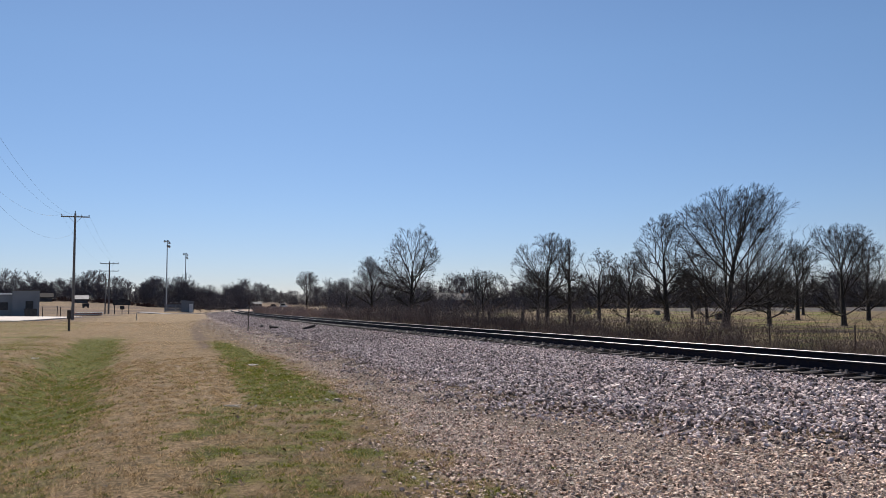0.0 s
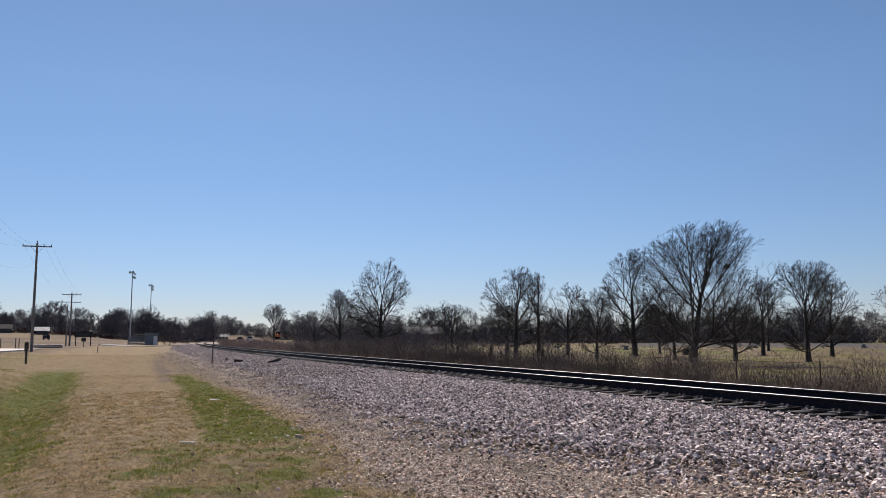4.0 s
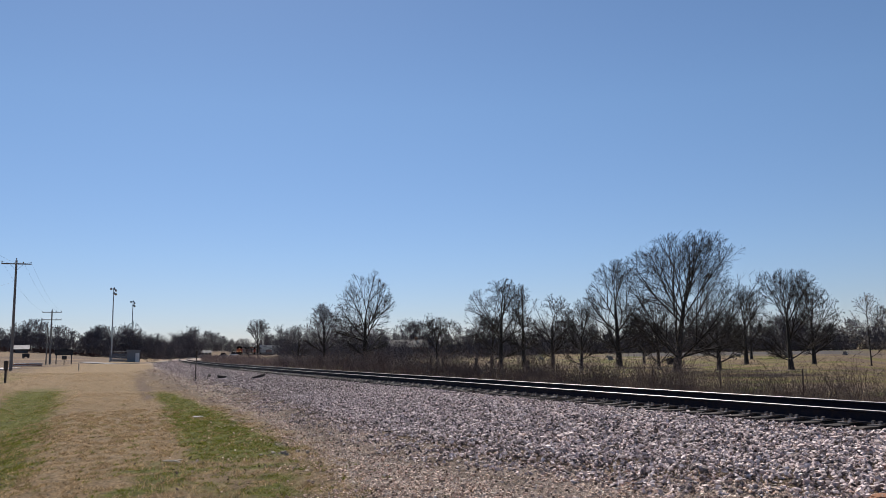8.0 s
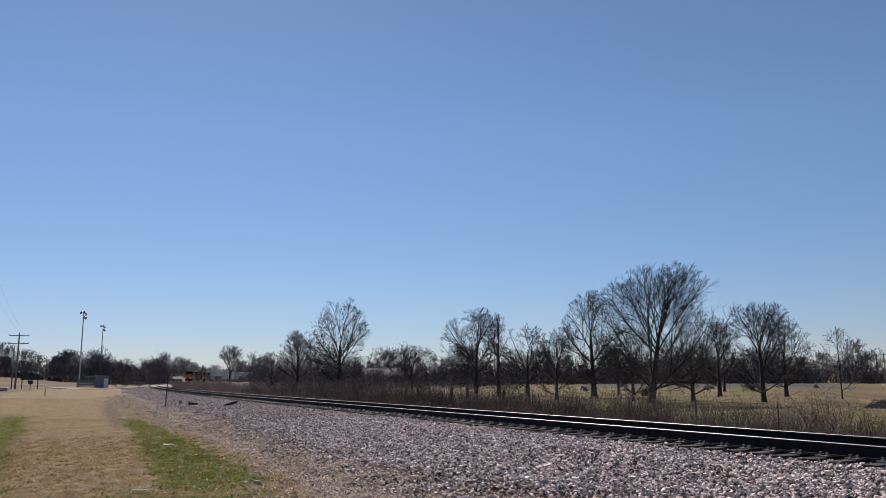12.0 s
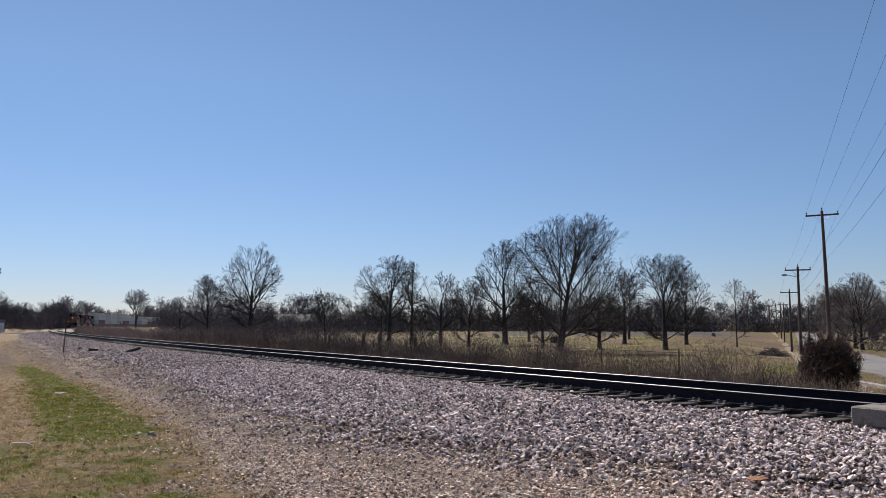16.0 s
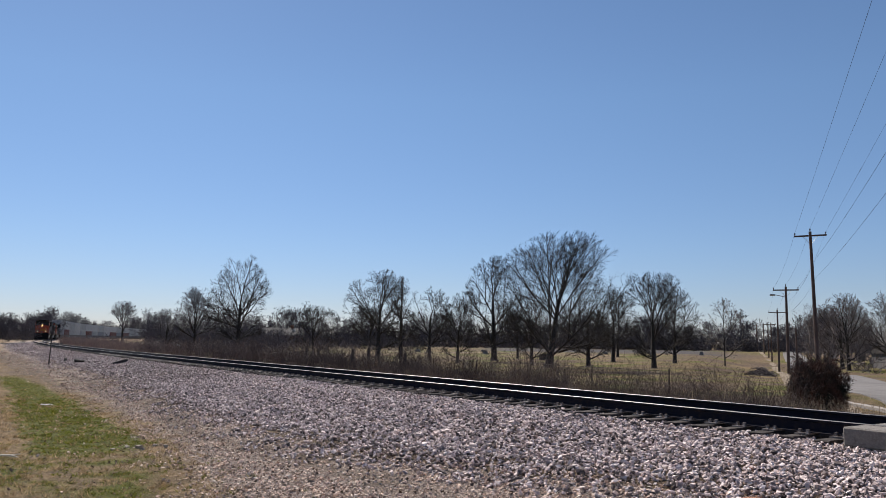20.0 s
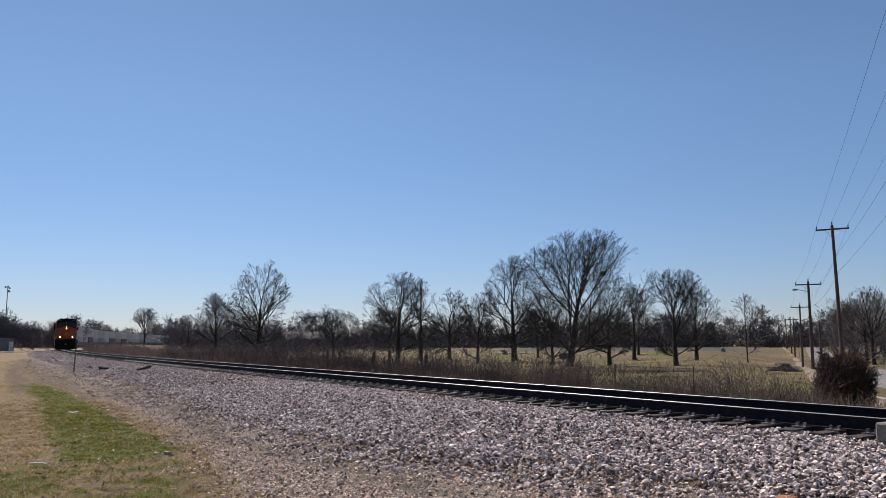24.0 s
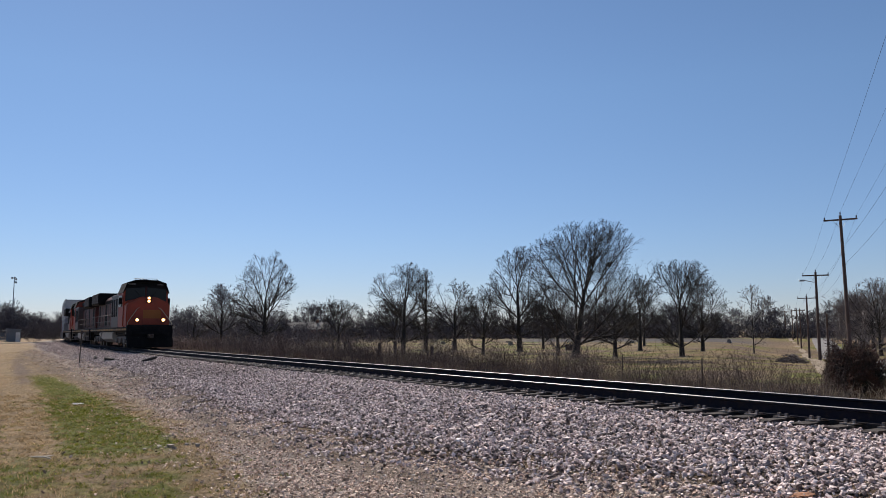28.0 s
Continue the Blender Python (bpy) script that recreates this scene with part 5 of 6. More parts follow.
part("plate", boxes((-0.35, 0.35, -0.03, 0.03, 0.9, 1.5), bevel=0.01), dark_metal, small_sign)

bleak = material("weathered_aluminium", (0.17, 0.18, 0.20), 0.6, 0.4, [(2, (0.12, 0.125, 0.14), 0.45, 0.7)])
stand_ = thing("bleachers", facing(-18.75, 190), "grey metal bleachers with stepped benches", "bleachers")
for k in range(6):
    r = part("bench", boxes((-4.2, 0.6, -k * 0.7 - 0.3 + 2, -k * 0.7 + 2, 1.85 - 0.31 * k, 1.93 - 0.31 * k)), bleak, stand_)
    part("riser", boxes((-4.2, 0.6, -k * 0.7 - 0.42 + 2, -k * 0.7 - 0.38 + 2, 1.55 - 0.31 * k, 1.78 - 0.31 * k)), bleak, stand_)
for x in (-4.1, -1.8, 0.5):
    part("support", rods(((x, 1.9, 0), (x, 1.9, 1.85), 0.05), ((x, 1.9, 1.8), (x, -1.8, 0.25), 0.05), ((x, -1.8, 0), (x, -1.8, 0.35), 0.05), sides=6), bleak, stand_)
part("back_rail", rods(((-4.2, 2.0, 2.4), (0.6, 2.0, 2.4), 0.025), ((-4.2, 2.0, 1.9), (-4.2, 2.0, 2.4), 0.025), ((0.6, 2.0, 1.9), (0.6, 2.0, 2.4), 0.025), sides=6), bleak, stand_)
booth = thing("field_shed", facing(-18.5, 189), "small grey-blue shed beside the bleachers", "shed")
part("wall", boxes((-1.35, 1.35, -1.3, 1.3, -0.2, 2.5), bevel=0.02), siding, booth)
part("roof", profile([(-1.5, 2.5), (1.5, 2.5), (1.5, 2.62), (-1.5, 2.85)], -1.5, 1.5), siding, booth)
part("door", boxes((0.4, 1.2, -1.34, -1.28, 0, 2.0), bevel=0.01), white_wall, booth)


def house(bearing, d, long, deep, wall_h, ridge, wall, roof, label, turn=0.0, windows=4, chimney=False):
    t = thing("house", facing(bearing, d, turn), label, "house", "far houses")
    w = part("wall", boxes((-long / 2, long / 2, -deep / 2, deep / 2, -0.5, wall_h), bevel=0.02), wall, t)
    bm = bmesh.new()
    e = 0.4
    a = [bm.verts.new(p) for p in ((-long / 2 - e, -deep / 2 - e, wall_h), (long / 2 + e, -deep / 2 - e, wall_h), (long / 2 + e, deep / 2 + e, wall_h), (-long / 2 - e, deep / 2 + e, wall_h), (-long / 2 - e, 0, ridge), (long / 2 + e, 0, ridge))]
    for f in ((0, 1, 5, 4), (2, 3, 4, 5), (0, 4, 3), (1, 2, 5), (3, 2, 1, 0)):
        bm.faces.new([a[k] for k in f])
    r = part("roof", bm, roof, t)
    if chimney:
        part("chimney", boxes((long * 0.2, long * 0.2 + 0.9, -0.4, 0.4, wall_h, ridge + 0.9)), brick_wall, r)
    for k in range(windows if wall_h > 1.9 else 0):
        x = -long / 2 + long * (k + 0.5) / windows
        p = part("window", boxes((x - 0.6, x + 0.6, -deep / 2 - 0.06, -deep / 2 + 0.02, 0.9, 2.0), bevel=0.01), dark_metal, t)
        part("sill", boxes((x - 0.7, x + 0.7, -deep / 2 - 0.14, -deep / 2, 0.82, 0.9)), white_wall, p)
    if wall_h > 1.9:
        part("door", boxes((long * 0.06, long * 0.06 + 0.95, -deep / 2 - 0.05, -deep / 2 + 0.02, 0, 1.95), bevel=0.01), tan_siding, t)
    return t


worn_roof = material("worn_metal_roof", (0.22, 0.22, 0.23), 0.8, 0, [(1, (0.15, 0.15, 0.155), 0.45, 0.7)])
dim_wall = material("dim_siding", (0.09, 0.085, 0.085), 0.8, 0, [(0.8, (0.06, 0.055, 0.055), 0.45, 0.7)])
dark_roof = material("dark_shingles", (0.035, 0.033, 0.034), 0.95, 0, [(3, (0.06, 0.055, 0.05), 0.4, 0.7)], spec=0.05)
house(-25.2, 266, 3.4, 6, 0.9, 2.1, dim_wall, worn_roof, "low dark house with a pale roof before the woods", 0, 1)
house(-27.6, 268, 6, 7, 1.2, 2.5, dim_wall, dark_roof, "dark house before the woods")
house(-14.2, 430, 10.5, 8, 2.0, 3.2, tan_siding, grey_roof, "long low pale building beyond the bend", 12, 6)
house(0.4, 262, 12, 9, 3.2, 5.6, brick_wall, roof_mat, "dark brick house with a chimney behind the park", 8, 4, True)
house(6.5, 320, 10, 8, 2.8, 4.8, tan_siding, dark_roof, "dull tan house behind the park", -6)
house(14.5, 330, 13, 8, 2.8, 4.6, tan_siding, roof_mat, "tan house behind the park", 5)
house(22.0, 325, 11, 8, 2.8, 4.6, brick_wall, roof_mat, "brick house behind the park", -8)
house(29.5, 320, 12, 8, 2.9, 4.7, tan_siding, dark_roof, "dull bungalow at the end of the park", 10)
house(42.6, 150, 9, 9, 2.5, 4.0, dim_wall, dark_roof, "dark house behind roadside trees", 20)


def car(bearing, d, paint, label, turn=0.0, tall=0.0):
    t = thing("car", facing(bearing, d, turn), label, "car", "parked cars")
    body = part("body", profile([(-2.2, 0.35), (2.2, 0.35), (2.25, 0.8), (1.4, 0.95), (0.9, 1.42 + tall), (-1.2, 1.42 + tall), (-1.9, 0.98), (-2.25, 0.9)], -0.88, 0.88, 0.05), paint, t)
    part("side_windows", profile([(1.2, 0.98), (0.82, 1.34 + tall), (-1.12, 1.34 + tall), (-1.65, 0.98)], -0.895, 0.895), glass, body)
    for x in (-1.4, 1.35):
        for sy in (-1, 1):
            wh = part("wheel", rods(((x, sy * 0.70, 0.33), (x, sy * 0.9, 0.33), 0.33), sides=16), dark_metal, t)
            part("rim", rods(((x, sy * 0.9, 0.33), (x, sy * 0.92, 0.33), 0.2), sides=12), galv, wh)
    return t


car_white = material("white_car_paint", (0.75, 0.75, 0.75), 0.25, spec=0.5)
car_dark = material("dark_car_paint", (0.05, 0.055, 0.07), 0.25, spec=0.5)
car(-7.4, 150, car_white, "white car parked behind the brush", 10, 0.3)
car(-12.6, 430, car_dark, "dark van parked beside the long building", 0, 0.5)
car(-11.9, 435, car_white, "pale truck parked beside the long building", 0, 0.7)

# ---- posts, stakes and debris along the track ----
post_mat = material("weathered_post", (0.06, 0.05, 0.045), 0.9, 0, [(6, (0.11, 0.09, 0.08), 0.45, 0.7)])
stake = thing("steel_stake", pose(-11.7, 44.9, ground_at(-11.7, 44.9), 0, 2.2, 0), "thin dark steel stake at the edge of the ballast", "stake")
part("rod", rods(((0, 0, -0.3), (0, 0, 1.62), 0.035, 0.03), sides=6), post_mat, stake)
part("tip", boxes((-0.06, 0.06, -0.03, 0.03, 1.55, 1.72), bevel=0.01), post_mat, stake)
marker = thing("marker_post", pose(-23.0, 46.6, ground_at(-23.0, 46.6)), "short dark marker post with a thicker head in the grass", "post")
part("post", boxes((-0.05, 0.05, -0.05, 0.05, -0.3, 1.25), bevel=0.01), post_mat, marker)
part("head", boxes((-0.11, 0.11, -0.06, 0.06, 0.72, 1.27), bevel=0.02), post_mat, marker)
small = thing("survey_stake", pose(-34.2, 85.0, ground_at(-34.2, 85.0)), "short wooden survey stake in the grass", "stake")
part("stick", boxes((-0.05, 0.05, -0.03, 0.03, -0.2, 0.75), bevel=0.01), tan_siding, small)
for s_, o_, l, turn, up in ((39.9, 3.2, 0.75, -38, 14), (44.1, 4.4, 0.5, 70, 3), (47.5, 4.6, 0.3, 20, 4)):
    x, y, h = track(s_, o_)
    t = thing("old_tie_piece", pose(x, y, ground_at(x, y) + 0.1, up, 0, turn), "broken dark piece of old tie on the ballast", "wood", "broken tie pieces")
    bm = boxes((-0.07, 0.07, -l / 2, l / 2, -0.06, 0.07), bevel=0.015)
    for vert in bm.verts:
        vert.co += Vector((random.uniform(-0.03, 0.03), random.uniform(-0.1, 0.1), random.uniform(-0.03, 0.03)))
    part("wood", bm, tie_mat, t)
paper = material("paper_litter", (0.72, 0.71, 0.68), 0.8, 0, [(9, (0.55, 0.52, 0.47), 0.5, 0.75)])


def litter(x, y, size, seed, label):
    g = random.Random(seed)
    bm = bmesh.new()
    bmesh.ops.create_grid(bm, x_segments=4, y_segments=3, size=size)
    for vert in bm.verts:
        vert.co = Vector((vert.co.x * 1.5 + g.uniform(-1, 1) * size * 0.2, vert.co.y * 0.7, abs(g.gauss(0.012, 0.01)) + 0.01))
    bmesh.ops.solidify(bm, geom=list(bm.faces), thickness=0.004)
    me = bpy.data.meshes.new("litter")
    bm.to_mesh(me)
    bm.free()
    me.materials.append(paper)
    ob = tagged(new("litter", me), label, "litter", "litter on the grass")
    ob.matrix_basis = pose(x, y, ground_at(x, y) + 0.005, 0, 0, g.uniform(0, 360))
    return ob


litter(-5.14, 19.8, 0.08, 1, "crumpled white scrap of litter on green grass")
litter(-12.55, 22.9, 0.07, 4, "small white scrap of litter on dry grass")
bleached = material("bleached_wood", (0.62, 0.55, 0.46), 0.85, 0, [(12, (0.45, 0.38, 0.30), 0.45, 0.7)])
stick = thing("forked_stick", pose(-3.3, 11.13, ground_at(-3.3, 11.13) + 0.02, 0, 0, -12), "short pale forked stick lying on dry grass", "stick")
part("branch", rods(((-0.17, 0.03, 0.02), (0.02, 0.0, 0.025), 0.010, 0.014), ((0.02, 0.0, 0.025), (0.15, -0.07, 0.015), 0.014, 0.009), sides=6), bleached, stick)
part("side_branch", rods(((0.0, 0.0, 0.025), (0.10, 0.09, 0.03), 0.010, 0.006), sides=6), bleached, stick)
part("side_branch", rods(((-0.09, 0.015, 0.02), (-0.13, 0.10, 0.02), 0.007, 0.005), sides=6), bleached, stick)
tuft_mat = material("rusty_soil", (0.30, 0.15, 0.085), 0.9, 0, [(12, (0.20, 0.105, 0.065), 0.4, 0.7)], 0.6, 40)
bm = bmesh.new()
bmesh.ops.create_icosphere(bm, subdivisions=3, radius=1.0)
for vert in bm.verts:
    k = 1 + 0.35 * noise.noise(vert.co * 2.2) + 0.2 * noise.noise(vert.co * 6)
    vert.co = Vector((vert.co.x * 0.15 * k, vert.co.y * 0.085 * k, max(vert.co.z, -0.2) * 0.022 * k))
me = bpy.data.meshes.new("rusty_patch")
bm.to_mesh(me)
bm.free()
me.materials.append(tuft_mat)
tagged(new("rusty_patch", me), "small heap of orange-red soil on the gravel", "soil").matrix_basis = pose(4.44, 6.5, ground_at(4.44, 6.5) + 0.004, 0, 0, 20)

grave = material("grave_stone", (0.20, 0.195, 0.19), 0.7, 0, [(5, (0.14, 0.135, 0.13), 0.45, 0.7)])
g = random.Random(9)
for k in range(7):
    d, b = g.uniform(125, 210), g.uniform(4, 33)
    m = facing(b, d, g.uniform(-25, 25))
    t = thing("headstone", m, "small grey headstone on the mown park grass", "headstone", "headstones")
    w, h = g.uniform(0.28, 0.45), g.uniform(0.4, 0.75)
    part("slab", profile([(-w, 0.12), (w, 0.12), (w, h * 0.8), (w * 0.6, h), (-w * 0.6, h), (-w, h * 0.8)], -0.1, 0.1, 0.015), grave, t)
    part("plinth", boxes((-w - 0.12, w + 0.12, -0.2, 0.2, -0.1, 0.12), bevel=0.015), grave, t)
bench = thing("park_box", facing(19.2, 88, 10), "small dark box on the park grass", "box")
part("body", boxes((-0.45, 0.45, -0.3, 0.3, 0.05, 0.65), bevel=0.03), dark_metal, bench)
part("lid", boxes((-0.48, 0.48, -0.33, 0.33, 0.65, 0.72), bevel=0.02), dark_metal, bench)
heap = np.random.default_rng(8)
strip("park_lane", [(3, 150), (30, 140), (52, 122), (54, 116)], 2.6, 0.02, path_dirt, "worn narrow lane through the park")
# the nest in the largest tree
n = 420
d = heap.normal(size=(n, 3)) * [0.09, 0.09, 0.065]
e = d + heap.normal(size=(n, 3)) * 0.07
v, f = tubes(d, e, np.full(n, 0.016), np.full(n, 0.010), 3)
nest = tagged(new("bird_nest", mesh_from("bird_nest", v, f, bark)), "dark ball-shaped nest of twigs high in a bare tree", "nest")
nest.matrix_basis = pose(24.1, 59.3, 7.0)


# ---- thin posts by the yard, rocks by the grass, a brush pile beyond the fence ----
for k, (b, d) in enumerate(((-27.6, 118), (-26.75, 116), (-26.55, 121), (-25.9, 120))):
    p = thing("field_post", facing(b, d), "thin dark post in the field", "post", "thin field posts")
    part("shaft", rods(((0, 0, -0.3), (0.02, 0, 1.3), 0.055, 0.05), sides=8), post_mat, p)
    part("cap", boxes((-0.08, 0.08, -0.08, 0.08, 1.28, 1.36), bevel=0.01), post_mat, p)
rock_mat = material("field_rock", (0.36, 0.31, 0.27), 0.9, 0, [(9, (0.20, 0.17, 0.15), 0.45, 0.65)], 0.5, 30, per_object=0.3)
rocks = random.Random(14)
for dx, dy, r in ((0, 0, 0.06), (0.13, 0.06, 0.045), (-0.12, 0.05, 0.045), (0.25, -0.03, 0.045), (-0.22, -0.06, 0.04), (0.05, -0.1, 0.035)):
    sv, sf = ROCK_SHAPES[rocks.randrange(len(ROCK_SHAPES))]
    x, y = -1.84 + dx * 1.5, 12.0 + dy * 2
    tagged(new("rock", mesh_from("rock", sv * r, sf, rock_mat)), "small pale rock at the edge of the grass", "rock", "rocks by the grass").matrix_basis = pose(x, y, ground_at(x, y) + r * 0.35, 0, 0, rocks.uniform(0, 360))
g = np.random.default_rng(15)
n = 1500
a, r = g.uniform(0, 6.28, n), g.random(n) ** 0.6
base_ = np.c_[np.cos(a) * r * 1.2, np.sin(a) * r * 0.9, (1 - r) * g.uniform(0, 0.9, n)]
tip_ = base_ + g.normal(0, 0.3, (n, 3)) * [1, 1, 0.35]
tip_[:, 2] = np.abs(tip_[:, 2])
v, f = tubes(base_, tip_, np.full(n, 0.022), np.full(n, 0.01), 3)
tagged(new("brush_pile", mesh_from("brush_pile", v, f, brown)), "low heap of cut dark branches on the park grass", "brush pile").matrix_basis = pose(39.2, 58.4, ground_at(39.2, 58.4))


# ---- old wooden posts in the brush, wound with stems ----
wind = np.random.default_rng(16)
for s_, o_, tall_ in ((39.8, -6.3, 1.55), (38.0, -6.2, 1.45), (34.5, -6.4, 1.5), (32.6, -6.3, 1.6), (29.0, -6.2, 1.4)):
    x, y, h = track(s_, o_)
    post_ = thing("wooden_post", pose(x, y, ground_at(x, y), wind.uniform(-3, 3), wind.uniform(-3, 3), 30), "old dark wooden fence post wound with bare stems", "post", "old wooden posts")
    part("post", rods(((0, 0, -0.3), (0, 0, tall_), 0.085, 0.07), sides=9), post_mat, post_)
    n = 90
    a, z_ = wind.uniform(0, 6.28, n), wind.uniform(0.0, tall_ * 1.05, n)
    p0 = np.c_[np.cos(a) * 0.12, np.sin(a) * 0.12, z_]
    p1 = p0 + wind.normal(0, 0.2, (n, 3)) + np.c_[np.zeros((n, 2)), np.full(n, 0.22)]
    v, f = tubes(p0, p1, np.full(n, 0.008), np.full(n, 0.004), 3)
    tagged(part_mesh("stem_tangle", mesh_from("stem_tangle", v, f, cane), post_, "bare stems round the post"), kind="stuff")


# ---- ballast, gravel and grass as real pieces ----
def ramp_material(name, stops, rough=0.85, socket="Random Per Island", scale=30.0, thin=0.0):
    """Each piece takes its own colour from a ramp, with a little grain on it."""
    m = bpy.data.materials.new(name)
    m.use_nodes = True
    n, l = m.node_tree.nodes, m.node_tree.links
    b = n["Principled BSDF"]
    b.inputs["Roughness"].default_value, b.inputs["Specular IOR Level"].default_value = rough, 0.3
    g = n.new("ShaderNodeObjectInfo" if socket == "Random" else "ShaderNodeNewGeometry")
    r = n.new("ShaderNodeValToRGB")
    while len(r.color_ramp.elements) < len(stops):
        r.color_ramp.elements.new(0.5)
    for e, (p, c) in zip(r.color_ramp.elements, stops):
        e.position, e.color = p, (*c, 1)
    l.new(g.outputs[socket], r.inputs[0])
    t = n.new("ShaderNodeTexNoise")
    t.inputs["Scale"].default_value = scale
    co = n.new("ShaderNodeTexCoord")
    l.new(co.outputs["Object"], t.inputs["Vector"])
    q = n.new("ShaderNodeMapRange")
    q.inputs[3].default_value, q.inputs[4].default_value = 0.6, 1.4
    l.new(t.outputs[0], q.inputs[0])
    v = n.new("ShaderNodeVectorMath")
    v.operation = "SCALE"
    l.new(r.outputs[0], v.inputs[0])
    l.new(q.outputs[0], v.inputs["Scale"])
    l.new(v.outputs[0], b.inputs["Base Color"])
    if thin:
        tr, mx = n.new("ShaderNodeBsdfTranslucent"), n.new("ShaderNodeMixShader")
        l.new(v.outputs[0], tr.inputs["Color"])
        mx.inputs[0].default_value = thin
        l.new(b.outputs[0], mx.inputs[1])
        l.new(tr.outputs[0], mx.inputs[2])
        l.new(mx.outputs[0], n["Material Output"].inputs["Surface"])
    return m


STONE = [(0.0, (0.066, 0.052, 0.048)), (0.22, (0.188, 0.150, 0.139)), (0.45, (0.442, 0.357, 0.335)), (0.72, (0.649, 0.538, 0.508)), (0.96, (0.808, 0.701, 0.663)), (1.0, (0.282, 0.159, 0.110))]
stone_mat = ramp_material("ballast_stone", STONE)
stone_one = ramp_material("single_ballast_stone", STONE, 0.85, "Random")
GRAVEL = [(0.0, (0.116, 0.079, 0.058)), (0.22, (0.446, 0.324, 0.252)), (0.6, (0.669, 0.498, 0.396)), (0.9, (0.805, 0.637, 0.518)), (1.0, (0.834, 0.725, 0.600))]
gravel_mat = ramp_material("gravel_chip", GRAVEL)


ROUGH_STONES, CHIPS = stone_shapes(10, 21), stone_shapes(6, 22, 0)


def scatter(x, y, r, shapes, seed, sink=0.25):
    """Vertices and triangles of stones of the radii r lying at x, y."""
    g = np.random.default_rng(seed)
    n, V, F, at = len(x), [], [], 0
    z = height(x, y)
    which = g.integers(len(shapes), size=n)
    for k, (sv, sf) in enumerate(shapes):
        m = np.nonzero(which == k)[0]
        q = g.normal(size=(len(m), 4)) * np.array([1.0, 0.35, 0.35, 1.0])
        q /= np.linalg.norm(q, axis=1)[:, None]
        w, a, b, c = q.T
        R = np.stack([1 - 2 * (b * b + c * c), 2 * (a * b - c * w), 2 * (a * c + b * w), 2 * (a * b + c * w), 1 - 2 * (a * a + c * c), 2 * (b * c - a * w), 2 * (a * c - b * w), 2 * (b * c + a * w), 1 - 2 * (a * a + b * b)], 1).reshape(-1, 3, 3)
        p = np.einsum("nij,kj->nki", R, sv) * r[m][:, None, None]
        p += np.stack([x[m], y[m], z[m] + r[m] * (0.5 - sink) + g.uniform(0, 0.6, len(m)) * r[m]], 1)[:, None]
        V.append(p.reshape(-1, 3))
        F.append((np.arange(len(m)) * len(sv))[:, None, None] + sf[None] + at)
        at += len(m) * len(sv)
    return np.concatenate(V), np.concatenate([f.reshape(-1, 3) for f in F])


def track_xy(s, o):
    x0, y0 = math.cos(HEAD) * ASIDE, -math.sin(HEAD) * ASIDE
    bend = np.maximum(s - BEND, 0) / RADIUS
    h = HEAD + bend
    t = np.minimum(s, BEND)
    x = x0 + math.sin(HEAD) * t + RADIUS * (math.cos(HEAD) - np.cos(h)) - np.cos(h) * o
    y = y0 + math.cos(HEAD) * t + RADIUS * (np.sin(h) - math.sin(HEAD)) + np.sin(h) * o
    return x, y


def lay_stones(n, s0, s1, r0, r1, shapes, mat, label, seed, power=1.0, inner=0.95):
    g = np.random.default_rng(seed)
    s_ = s0 + (s1 - s0) * g.random(n) ** power
    reach = toe(s_)
    o_ = inner + (reach + 0.9 - inner) * g.random(n)
    keep = g.random(n) < smooth(0.9, -0.5, o_ - reach + 0.6 * waves(s_, o_, 2.0, 31) + 0.4 * waves(s_, o_, 0.6, 32))
    keep &= g.random(n) < 1 - 0.5 * smooth(0.5, 0.0, np.abs(o_ - np.interp(s_, [0, 6, 13, 19, 29, 45], [6.0, 6.6, 7.2, 6.6, 6.45, 5.8])) - 0.15)
    s_, o_ = s_[keep], o_[keep]
    x, y = track_xy(s_, o_)
    r = r0 + (r1 - r0) * g.random(len(x)) ** 1.7
    v, f = scatter(x, y, r, shapes, seed + 1)
    return part_mesh("stones", mesh_from("stones", v, f, mat), ballast, label)


ballast = thing("ballast", Matrix(), "pinkish-grey crushed stone ballast sloping from the track", "ballast", kind="structure")
tagged(lay_stones(80000, 2, 25, 0.013, 0.034, ROUGH_STONES, stone_mat, "crushed stone of the ballast shoulder", 41), kind="stuff")
tagged(lay_stones(56000, 24.5, 68, 0.018, 0.038, CHIPS, stone_mat, "farther crushed stone of the shoulder", 43), kind="stuff")
tagged(lay_stones(16000, 67, 170, 0.032, 0.065, CHIPS, stone_mat, "far crushed stone of the shoulder", 45), kind="stuff")
g = np.random.default_rng(47)
n = 130000
s_, o_ = 2 + 26 * g.random(n) ** 1.3, g.uniform(2.6, 9.6, n)
edge = np.interp(s_, [-20, 2, 7, 12, 20, 45], [10.0, 9.6, 8.9, 8.0, 7.4, 6.4])
keep = (g.random(n) < smooth(0.6, -0.8, o_ - edge + 0.6 * waves(s_, o_, 1.6, 33))) & (g.random(n) < smooth(-0.8, 0.4, o_ - toe(s_)))
keep &= g.random(n) < smooth(2.0, 3.6, s_ + 0.6 * waves(s_, o_, 1.1, 34))
x, y = track_xy(s_[keep], o_[keep])
bare = g.random(len(x)) < 1 - 0.92 * np.clip(zones(x, y)[:, 2] - 0.1, 0, 1)
x, y = x[bare], y[bare]
v, f = scatter(x, y, 0.008 + 0.017 * g.random(len(x)) ** 2, CHIPS, 48)
tagged(part_mesh("gravel_chips", mesh_from("gravel_chips", v, f, gravel_mat), ballast, "small worn gravel below the ballast"), kind="stuff")
n = 16000
